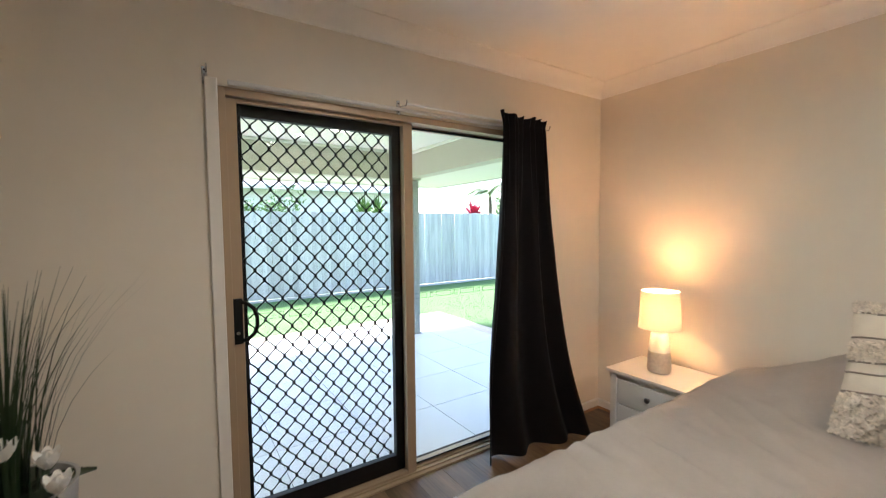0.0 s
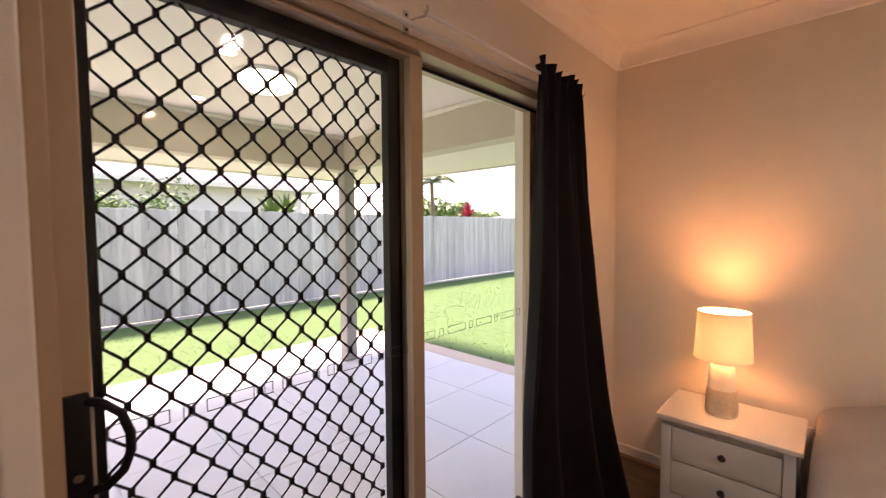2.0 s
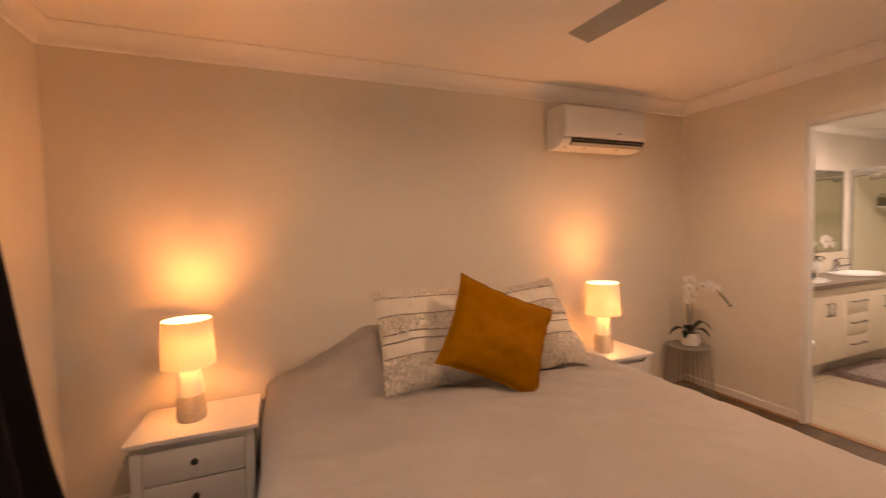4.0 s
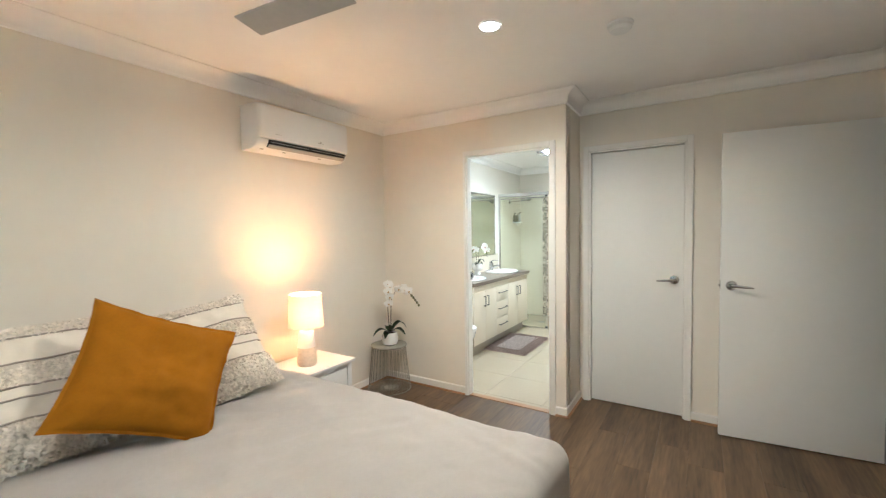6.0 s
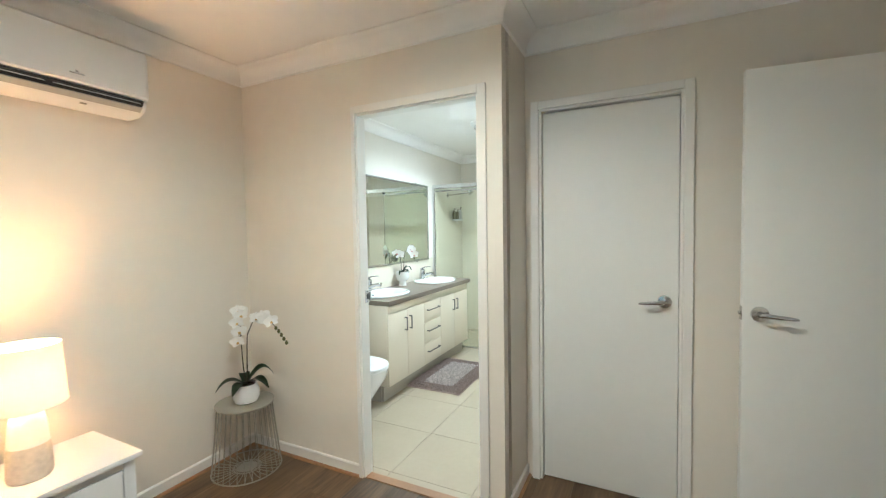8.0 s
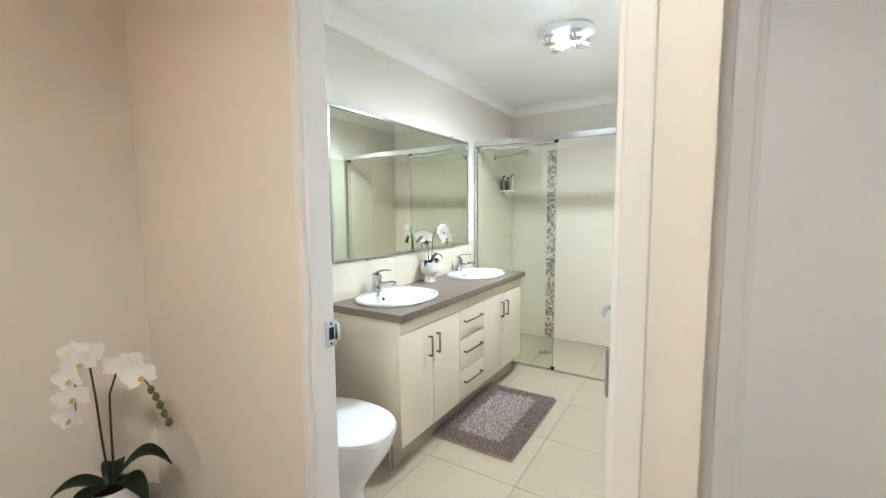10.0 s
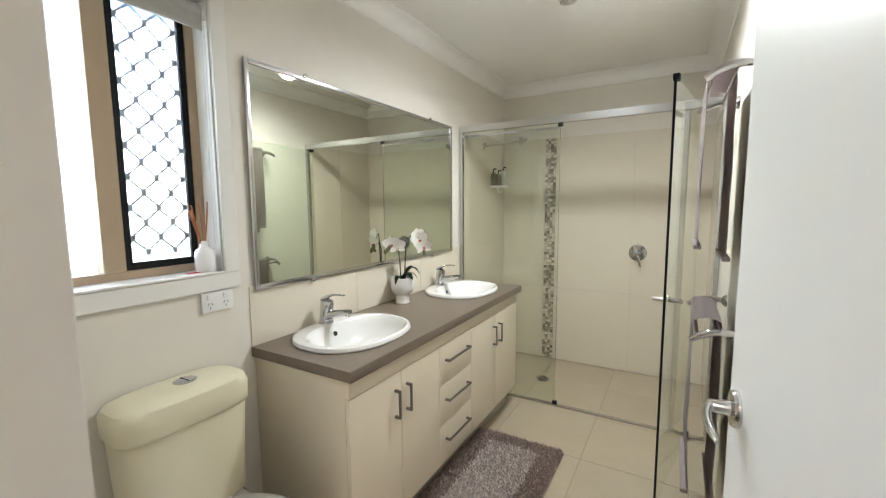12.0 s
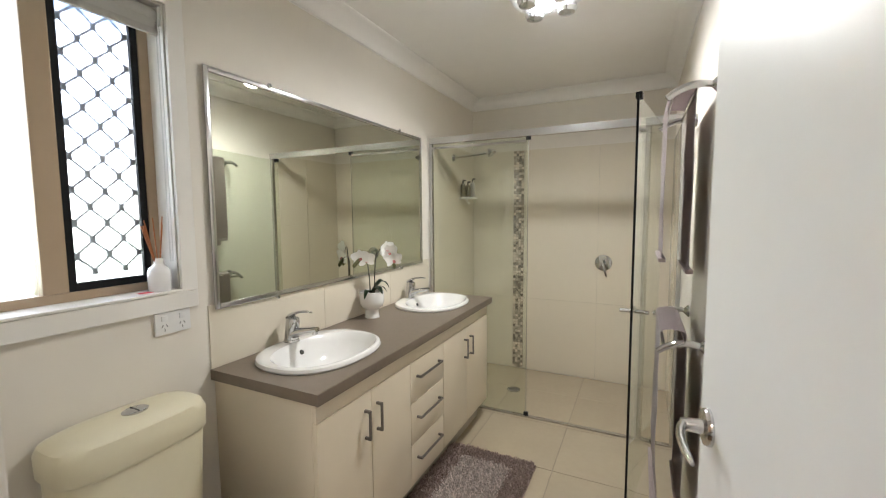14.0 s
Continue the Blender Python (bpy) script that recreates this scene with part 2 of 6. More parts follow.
M_EAVE = mat("eave_sheet_cream", (0.74, 0.72, 0.64), 0.7, var=0.02)
M_POST = mat("post_paint_grey", (0.27, 0.265, 0.245), 0.5, var=0.05, scale=6)
M_MAT_OUT = mat("grey_fibre_mat", (0.16, 0.16, 0.165), 0.95, var=0.2, scale=30, bump=0.6, bscale=300)
M_FENCE = mat("weathered_paling", (0.49, 0.475, 0.46), 0.88, var=0.25, scale=2.5, bump=0.4, bscale=60, stretch=(6, 6, 0.7), rand=0.16)
M_GRASS = mat("lawn", (0.062, 0.128, 0.032), 0.9, var=0.22, scale=1.3, bump=0.3, bscale=60)
M_BLADE = mat("grass_blade", (0.068, 0.138, 0.034), 0.7, var=0.25, scale=2, rand=0.35, island=True)
M_HOUSE = mat("neighbour_render", (0.66, 0.66, 0.66), 0.8, var=0.04, scale=2)
M_ROOF = mat("roof_sheet", (0.12, 0.125, 0.135), 0.6, var=0.08)
M_GREEN = mat("hedge_leaf", (0.105, 0.195, 0.04), 0.6, var=0.25, scale=3, rand=0.4, island=True)
M_PALM = mat("palm_frond", (0.15, 0.20, 0.10), 0.6, var=0.2, scale=3, rand=0.3, island=True)
M_CORDY = mat("crimson_leaf", (0.36, 0.02, 0.055), 0.5, var=0.25, scale=6, rand=0.4, island=True)
M_TRUNK = mat("bark", (0.16, 0.12, 0.085), 0.9, var=0.3, scale=8, bump=0.6)

# ---------------------------------------------------------------- builders


def box(bm, x0, y0, z0, x1, y1, z1, bevel=0.0, seg=2):
    r = bmesh.ops.create_cube(bm, size=1.0, matrix=Matrix.Translation(((x0 + x1) / 2, (y0 + y1) / 2, (z0 + z1) / 2))
                              @ Matrix.Diagonal((abs(x1 - x0), abs(y1 - y0), abs(z1 - z0), 1)))
    if bevel:
        edges = list({e for v in r["verts"] for e in v.link_edges})
        bmesh.ops.bevel(bm, geom=edges, offset=bevel, segments=seg, affect="EDGES", profile=0.6)
    return bm


def boxm(*a, **k):
    return box(bmesh.new(), *a, **k)


def rings(bm, loops, cap0=True, cap1=True, close=True):
    """Joins loops of points, each with the same count, into a skin."""
    vs = [[bm.verts.new(p) for p in loop] for loop in loops]
    n = len(vs[0])
    for a, b in zip(vs, vs[1:]):
        for i in range(n if close else n - 1):
            j = (i + 1) % n
            bm.faces.new((a[i], a[j], b[j], b[i]))
    if close and cap0:
        bm.faces.new(vs[0][::-1])
    if close and cap1:
        bm.faces.new(vs[-1])
    return bm


def lathe(bm, profile, seg=32, at=(0, 0, 0), sx=1.0, sy=1.0, cap0=True, cap1=True):
    loops = [[(at[0] + r * sx * math.cos(2 * math.pi * i / seg), at[1] + r * sy * math.sin(2 * math.pi * i / seg), at[2] + z)
              for i in range(seg)] for r, z in profile]
    return rings(bm, loops, cap0, cap1)


def tube(bm, pts, r, seg=8, flat=1.0):
    """A swept tube; r is one radius or one for each point."""
    pts = [Vector(p) for p in pts]
    rs = r if isinstance(r, (list, tuple)) else [r] * len(pts)
    loops = []
    side = None
    for i, p in enumerate(pts):
        d = (pts[min(i + 1, len(pts) - 1)] - pts[max(i - 1, 0)]).normalized()
        if side is None:
            side = d.cross(Vector((0, 0, 1)) if abs(d.z) < 0.9 else Vector((1, 0, 0))).normalized()
        side = (side - d * side.dot(d)).normalized()
        up = d.cross(side)
        loops.append([p + rs[i] * (math.cos(2 * math.pi * k / seg) * side + flat * math.sin(2 * math.pi * k / seg) * up) for k in range(seg)])
    return rings(bm, loops)


def arc(a, b, c, n=10):
    """Points on a quadratic curve from a by way of b to c."""
    a, b, c = Vector(a), Vector(b), Vector(c)
    return [(1 - t) ** 2 * a + 2 * t * (1 - t) * b + t * t * c for t in [i / n for i in range(n + 1)]]


def shift(bm, m):
    bmesh.ops.transform(bm, matrix=m, verts=bm.verts)
    return bm


def mesh_of(name, bm, material, smooth=False):
    bmesh.ops.recalc_face_normals(bm, faces=bm.faces)
    me = bpy.data.meshes.new(name)
    bm.to_mesh(me)
    bm.free()
    me.materials.append(material)
    if smooth:
        me.shade_smooth()
        me.set_sharp_from_angle(angle=radians(38))
    return me


def part(name, bm, material, parent, label="", smooth=True, at=None):
    ob = new(name, mesh_of(name, bm, material, smooth))
    ob.parent = parent
    if at is not None:
        ob.matrix_basis = at
    return tagged(ob, label)


# the frame in which things are laid out: the world for the bedroom, the ensuite's own axes further down
ROOM = Matrix.Identity(4)
ENSUITE = Matrix.Translation((-0.058, 0, 0)) @ Matrix.Diagonal((1, 1.018, 1.018, 1))


def thing(name, m, label, category, group=""):
    ob = new(name)
    ob.empty_display_size = 0.1
    ob.matrix_world = ROOM @ m
    return tagged(ob, label, category, group)


def structure(name, bm, material, label, smooth=False):
    return tagged(new(name, mesh_of(name, bm, material, smooth)), label, "structure", kind="structure")


def piece(name, me, parent, m):
    ob = new(name, me)
    ob.parent = parent
    ob.matrix_basis = m
    return ob


# ---------------------------------------------------------------- structure
CEIL, COR = 2.44, 2.35
WX, RX, BY = 4.375, 4.785, -3.56      # ensuite wall, recess wall, back wall
BX0, BX1, BYR = 4.438, 7.957, -1.616   # ensuite inner faces (the last two in its own axes)
EX1, EYR = BX1 - 0.058, BYR * 1.018    # the same in the world
SD0, SD1, SDH = -2.535, -0.77, 2.005  # sliding door opening
ED0, ED1, EDH = -1.632, -0.910, 2.05  # ensuite doorway
CD0, CD1 = -2.510, -1.826             # closet doorway
BD0, BD1 = 3.86, 4.70                 # bedroom doorway in the back wall
WN0, WN1, WZ0, WZ1 = 4.60, 5.215, 1.135, 2.055  # ensuite window


def wall_with_hole(x0, y0, x1, y1, h0, h1, along, a0, a1, z0, z1):
    """A wall slab from (x0, y0) to (x1, y1), h0 to h1 high, with one opening a0..a1 along an axis and z0..z1 high."""
    bm = bmesh.new()
    if along == "y":
        box(bm, x0, y0, h0, x1, a0, h1), box(bm, x0, a1, h0, x1, y1, h1)
        box(bm, x0, a0, z1, x1, a1, h1)
        if z0 > h0:
            box(bm, x0, a0, h0, x1, a1, z0)
    else:
        box(bm, x0, y0, h0, a0, y1, h1), box(bm, a1, y0, h0, x1, y1, h1)
        box(bm, a0, y0, z1, a1, y1, h1)
        if z0 > h0:
            box(bm, a0, y0, h0, a1, y1, z0)
    return bm


TOP = 2.60
structure("wall_west", wall_with_hole(-0.22, BY - 0.11, 0.0, 0.0, -0.12, TOP, "y", SD0, SD1, -0.02, SDH), M_WALL,
          "cream painted wall with a sliding door opening")
structure("wall_north", boxm(-0.22, 0.0, -0.12, WX + 0.055, 0.22, TOP), M_WALL, "cream painted wall behind the bed")
structure("wall_ensuite", wall_with_hole(WX, -1.75, BX0, 0.0, -0.12, TOP, "y", ED0, ED1, -0.02, EDH), M_WALL,
          "cream painted wall with the ensuite doorway")
structure("wall_nib", boxm(WX + 0.11, -1.75, -0.12, EX1 + 0.1, EYR, TOP), M_WALL, "cream painted wall beside the ensuite")
structure("wall_closet", wall_with_hole(RX, BY - 0.11, RX + 0.11, -1.75, -0.12, TOP, "y", CD0, CD1, -0.02, 2.05), M_WALL,
          "cream painted wall with a closed closet door")
structure("wall_south", wall_with_hole(0.0, BY - 0.11, RX, BY, -0.12, TOP, "x", BD0, BD1, -0.02, 2.06), M_WALL,
          "cream painted wall with the open bedroom doorway")
structure("wall_bath_north", wall_with_hole(WX + 0.055, 0.0, EX1 + 0.1, 0.22, -0.12, TOP, "x", WN0 - 0.058, WN1 - 0.058, WZ0 * 1.018, WZ1 * 1.018), M_BWALL,
          "pale painted ensuite wall with a window")
structure("wall_bath_east", boxm(EX1, EYR, -0.12, EX1 + 0.1, 0.0, TOP), M_BWALL, "pale painted ensuite end wall")
# thin skins that give the ensuite its paler paint
structure("wall_bath_south", boxm(BX0, EYR, 0.0, EX1, EYR + 0.004, COR + 0.09), M_BWALL, "pale painted ensuite side wall")
structure("wall_hall", boxm(2.4, BY - 1.5, -0.12, 6.2, BY - 1.4, TOP), M_WALL, "cream painted hall wall")
structure("wall_hall_end", boxm(2.4, BY - 1.4, -0.12, 2.5, BY - 0.11, TOP), M_WALL, "cream painted hall end wall")
structure("wall_hall_far", boxm(6.1, BY - 1.4, -0.12, 6.2, BY - 0.11, TOP), M_WALL, "cream painted hall end wall")
structure("wall_closet_back", boxm(5.9, BY - 0.11, -0.12, 6.0, -1.75, TOP), M_WALL, "cream painted closet wall")
structure("ceiling", boxm(-0.22, BY - 1.5, CEIL, EX1 + 0.1, 0.22, CEIL + 0.1), M_CEIL, "flat white plasterboard ceiling")
structure("floor_base", boxm(-0.20, BY - 1.5, -0.098, WX + 0.10, 0.0, -0.006), M_SUB, "dark subfloor under the planks")
structure("floor_hall", boxm(WX + 0.10, BY - 1.5, -0.098, 6.1, -1.75, -0.006), M_SUB, "dark subfloor under the hall planks")


def cornice(bm, a, b, inward, m0=0, m1=0):
    """A cove along the wall top from a to b; inward is the normal into the room; m0, m1 lengthen the run outwards at the top for mitres."""
    a, b, n = Vector((*a, 0)), Vector((*b, 0)), Vector((*inward, 0))
    d = (b - a).normalized()
    prof = [(0.0, COR - 0.004), (0.012, COR), (0.016, COR + 0.012)]
    for i in range(7):
        t = i / 6 * math.pi / 2
        prof.append((0.016 + 0.062 * (1 - math.cos(t)), COR + 0.014 + 0.062 * math.sin(t)))
    prof += [(0.084, COR + 0.080), (0.092, COR + 0.083), (0.092, CEIL + 0.002), (0.0, CEIL + 0.002)]
    loops = []
    for p, s in ((a, m0), (b, m1)):
        loops.append([p + n * o + Vector((0, 0, z)) + d * (o * s) for o, z in prof])
    rings(bm, loops)


CORNICES = [
    ((0, BY), (0, 0), (1, 0), 1, -1), ((0, 0), (WX, 0), (0, -1), 1, -1), ((WX, 0), (WX, -1.75), (-1, 0), 1, 1), ((WX, -1.75), (RX, -1.75), (0, -1), -1, -1),
    ((RX, -1.75), (RX, BY), (-1, 0), 1, -1), ((RX, BY), (0, BY), (0, 1), 1, -1),
    ((BX0, 0), (EX1, 0), (0, -1), 1, -1), ((EX1, 0), (EX1, EYR), (-1, 0), 1, -1), ((EX1, EYR), (BX0, EYR), (0, 1), 1, -1), ((BX0, EYR), (BX0, 0), (1, 0), 1, -1),
]
for k, run in enumerate(CORNICES):
    bm = bmesh.new()
    cornice(bm, *run)
    structure(f"cornice_{k + 1}", bm, M_CEIL, "white coved plaster cornice", True)


def skirting(name, a, b, n, m0=0, m1=0, beading=True):
    a, b, n = Vector((*a, 0)), Vector((*b, 0)), Vector((*n, 0))
    d = (b - a).normalized()
    for nm, prof, material in (("baseboard", [(0, 0.004), (0.012, 0.004), (0.012, 0.062), (0.006, 0.070), (0, 0.070)], M_TRIM),
                               ("beading", [(0.0125, 0), (0.026, 0), (0.025, 0.006), (0.020, 0.012), (0.0125, 0.014)], M_SCOTIA)):
        if nm == "beading" and not beading:
            continue
        bm = bmesh.new()
        rings(bm, [[p + n * o + Vector((0, 0, z)) + d * (o * s) for o, z in prof] for p, s in ((a, m0), (b, m1))])
        structure(f"{nm}_{name}", bm, material, "white skirting board" if nm == "baseboard" else "timber beading along the skirting")


skirting("west_a", (0, BY), (0, SD0 - 0.055), (1, 0), 1, 0)
skirting("west_b", (0, SD1 + 0.055), (0, 0), (1, 0), 0, -1)
skirting("north", (0, 0), (WX, 0), (0, -1), 1, -1)
skirting("ensuite_a", (WX, 0), (WX, ED1 + 0.024), (-1, 0), 1, 0)
skirting("ensuite_b", (WX, ED0 - 0.042), (WX, -1.75), (-1, 0), 0, 1)
skirting("nib", (WX, -1.75), (RX, -1.75), (0, -1), -1, 0)
skirting("closet", (RX, CD0 - 0.042), (RX, BY), (-1, 0), 0, -1)
skirting("south_a", (BD0 - 0.060, BY), (0, BY), (0, 1), 0, -1)


def architrave(name, plane, face, a0, a1, top, along, w=0.042, t=0.018, w2=None):
    """Trim on three sides of an opening: plane is the wall's face, face the way it looks (+1 or -1)."""
    bm = bmesh.new()
    for u0, u1, z0, z1 in ((a0 - w, a0, 0.0, top + w), (a1, a1 + (w2 or w), 0.0, top + w), (a0, a1, top, top + w)):
        lo, hi = sorted((plane, plane + face * t))
        if along == "y":
            box(bm, lo, u0, z0, hi, u1, z1, 0.004)
        else:
            box(bm, u0, lo, z0, u1, hi, z1, 0.004)
    return structure(name, bm, M_TRIM, "white painted door architrave")


def jamb(name, x0, x1, a0, a1, top, along, t=0.013):
    bm = bmesh.new()
    for u0, u1, z0, z1 in ((a0 - 0.001, a0 + t, 0.0, top), (a1 - t, a1 + 0.001, 0.0, top), (a0 + t, a1 - t, top - t, top)):
        if along == "y":
            box(bm, x0, u0, z0, x1, u1, z1, 0.002)
        else:
            box(bm, u0, x0, z0, u1, x1, z1, 0.002)
    return structure(name, bm, M_TRIM, "white painted door lining")


architrave("trim_ensuite_door", WX, -1, ED0, ED1, 2.05, "y", w2=0.024)
architrave("trim_ensuite_door_inner", BX0, 1, ED0 + 0.02, ED1, 2.05, "y", w=0.035, t=0.006)
jamb("jamb_ensuite_door", WX - 0.004, BX0 + 0.004, ED0, ED1, 2.05, "y", 0.010)
architrave("trim_closet_door", RX, -1, CD0, CD1, 2.05, "y")
jamb("jamb_closet_door", RX - 0.004, RX + 0.114, CD0, CD1, 2.05, "y")
architrave("trim_bedroom_door", BY, 1, BD0, BD1, 2.06, "x", w=0.060)
jamb("jamb_bedroom_door", BY - 0.114, BY + 0.004, BD0, BD1, 2.06, "x")
structure("threshold", boxm(WX - 0.004, ED0 + 0.013, -0.004, WX + 0.052, ED1 - 0.013, 0.006, 0.002), M_SCOTIA, "timber threshold strip at the ensuite door")

# ---------------------------------------------------------------- doors


def lever(parent, name, m, mirror=1):
    """A round rose with a lever that runs along local +x; local z looks away from the door."""
    h = part(name, lathe(bmesh.new(), [(0.001, 0), (0.032, 0), (0.0325, 0.005), (0.030, 0.010), (0.013, 0.012), (0.0105, 0.045), (0.001, 0.047)], 28),
             M_SATIN, parent, "satin nickel lever handle", at=m)
    pts = arc((0, 0, 0.040), (0.04 * mirror, 0, 0.062), (0.115 * mirror, -0.008, 0.050), 9)
    part("lever", tube(bmesh.new(), pts, [0.0095, 0.0105, 0.0105, 0.010, 0.0095, 0.009, 0.0085, 0.008, 0.007, 0.004], 12, 0.75), M_SATIN, h)
    return h


def door_leaf(name, w, h, m, label, hinges=True):
    """A flush leaf, hinge line at local x = 0, running to +x, its face on local y = 0 looking to -y."""
    d = thing(name, m, label, "door")
    part("leaf", boxm(0, 0, 0.008, w, 0.036, h, 0.003), M_DOOR, d)
    lever(d, "door_handle", pose(w - 0.06, 0, 1.035, 90, 0, 0), -1)
    lever(d, "door_handle", pose(w - 0.06, 0.036, 1.035, 90, 0, 180), 1)
    part("latch_plate", boxm(w - 0.0005, 0.006, 1.005, w + 0.002, 0.030, 1.065, 0.0005), M_SATIN, d, "satin metal latch plate")
    part("latch", boxm(w, 0.011, 1.028, w + 0.010, 0.025, 1.042, 0.002), M_SATIN, d)
    if hinges:
        for z in (0.25, 1.05, 1.82):
            part("hinge", lathe(bmesh.new(), [(0.006, z - 0.045), (0.006, z + 0.045)], 10, (-0.004, -0.004, 0)), M_SATIN, d)
    return d


# closed closet door: face on the room side
door_leaf("door_1", CD1 - CD0 - 0.030, 2.034, pose(RX + 0.030, CD1 - 0.015, 0, 0, 0, -90), "flush white closet door, closed, with a satin lever handle", False)
# bedroom door, open against the closet wall
door_leaf("door_2", 0.822, 2.045, pose(4.693, -3.535, 0, 0, 0, 95.0) @ Matrix.Diagonal((1, -1, 1, 1)), "flush white bedroom door standing wide open")
# ensuite door, open into the ensuite
ang = math.degrees(math.atan2(-1.532 + 1.606, 5.178 - 4.492))
door_leaf("door_3", 0.690, 2.032, pose(4.492, -1.606, 0, 0, 0, ang) @ Matrix.Diagonal((1, -1, 1, 1)), "flush white ensuite door standing open into the room")
strike = thing("strike_plate", pose(BX0 - 0.009, ED1 - 0.0105, 1.035), "satin metal strike plate on the door jamb", "door hardware")
part("plate", boxm(-0.020, -0.002, -0.036, 0.020, 0.0, 0.036, 0.0008), M_SATIN, strike)
# no real recess: a near-black chip paints the shade of the keep
part("keep_hole_shade", boxm(-0.007, -0.0028, -0.016, 0.010, -0.0015, 0.016), M_DARK, strike)
part("lip", boxm(0.018, -0.006, -0.022, 0.030, -0.0005, 0.022, 0.001), M_SATIN, strike)
for z in (-0.027, 0.027):
    part("screw", shift(lathe(bmesh.new(), [(0.0035, 0), (0.003, 0.001)], 10), pose(0.0, -0.002, z, 90, 0, 0)), M_KNOB, strike)

# ---------------------------------------------------------------- sliding door
sd = tagged(new("window_1"), "beige aluminium sliding glass door with a black security screen", "sliding door", kind="structure")
bm = bmesh.new()
box(bm, -0.145, SD0, 0.0, -0.002, SD0 + 0.028, SDH, 0.002)
box(bm, -0.145, SD1 - 0.028, 0.0, -0.002, SD1, SDH, 0.002)
box(bm, -0.145, SD0 + 0.028, SDH - 0.034, -0.002, SD1 - 0.028, SDH, 0.002)
box(bm, -0.145, SD0 + 0.028, -0.015, -0.002, SD1 - 0.028, 0.010, 0.002)
part("frame", bm, M_ALU, sd, "beige aluminium frame", False)
bm = bmesh.new()
for x in (-0.030, -0.066, -0.110):
    box(bm, x, SD0 + 0.03, 0.010, x + 0.006, SD1 - 0.03, 0.020)
part("sill_track", bm, M_ALU, sd, "", False)
# sliding panel
bm = bmesh.new()
box(bm, -0.062, SD0 + 0.026, 0.018, -0.030, SD0 + 0.072, SDH - 0.036, 0.003)
box(bm, -0.062, -1.655, 0.018, -0.030, -1.602, SDH - 0.036, 0.003)
box(bm, -0.060, SD0 + 0.07, SDH - 0.050, -0.032, -1.655, SDH - 0.036, 0.002)
box(bm, -0.060, SD0 + 0.07, 0.018, -0.032, -1.655, 0.034, 0.002)
slide = part("sliding_panel", bm, M_ALU, sd, "beige sliding panel frame", False)
g = part("pane", boxm(-0.049, SD0 + 0.07, 0.03, -0.043, -1.655, SDH - 0.045), M_GLASS, slide, "clear glass pane", False)
g.visible_shadow = False
bm = bmesh.new()
box(bm, -0.125, -1.640, 0.014, -0.085, -1.606, SDH - 0.034, 0.002)
box(bm, -0.125, SD1 - 0.075, 0.014, -0.085, SD1 - 0.026, SDH - 0.034, 0.002)
box(bm, -0.125, -1.606, SDH - 0.046, -0.085, SD1 - 0.075, SDH - 0.034, 0.002)
box(bm, -0.125, -1.606, 0.014, -0.085, SD1 - 0.075, 0.030, 0.002)
fixed = part("fixed_panel", bm, M_ALU, sd, "beige fixed panel frame", False)
g = part("pane", boxm(-0.108, -1.606, 0.03, -0.102, SD1 - 0.075, SDH - 0.045), M_GLASS, fixed, "clear glass pane", False)
g.visible_shadow = False
bm = bmesh.new()
box(bm, -0.086, -1.602, SDH - 0.050, -0.080, SD1 - 0.03, SDH - 0.040), box(bm, -0.086, -1.602, 0.026, -0.080, SD1 - 0.03, 0.034)
part("gasket", bm, M_GASKET, fixed, "black rubber gasket", False)


def decal_row(parent, x, y0, y1, z):
    """Outlined long and short blocks in turn, as a safety line on the glass."""
    bm = bmesh.new()
    y, wide, e = y0, True, 0.0022
    while y < y1 - 0.03:
        w = 0.105 if wide else 0.022
        y2 = min(y + w, y1)
        for a in ((y, z, y2, z + e), (y, z + 0.028, y2, z + 0.028 + e), (y, z, y + e, z + 0.03), (y2 - e, z, y2, z + 0.03)):
            box(bm, x, a[0], a[1], x + 0.0006, a[2], a[3])
        y, wide = y2 + 0.024, not wide
    part("safety_decal", bm, M_DECAL, parent, "thin dark outlined safety strip", False)


decal_row(slide, -0.0424, SD0 + 0.09, -1.67, 0.995)
decal_row(fixed, -0.1014, -1.585, SD1 - 0.10, 0.995)

# black security screen
scr = thing("security_screen", pose(-0.13, 0, 0), "black aluminium sliding security screen with a diamond grille", "screen door")
S0, S1, SZ0, SZ1 = SD0 + 0.074, -1.640, 0.016, SDH - 0.036
bm = bmesh.new()
box(bm, -0.006, S0, SZ0, 0.030, S0 + 0.022, SZ1, 0.002)
box(bm, -0.006, S1 - 0.052, SZ0, 0.030, S1, SZ1, 0.002)
box(bm, -0.006, S0 + 0.022, SZ1 - 0.056, 0.030, S1 - 0.052, SZ1, 0.002)
box(bm, -0.006, S0 + 0.022, SZ0, 0.030, S1 - 0.052, SZ0 + 0.092, 0.002)
part("frame", bm, M_BLACK, scr, "black powder-coated frame", False)


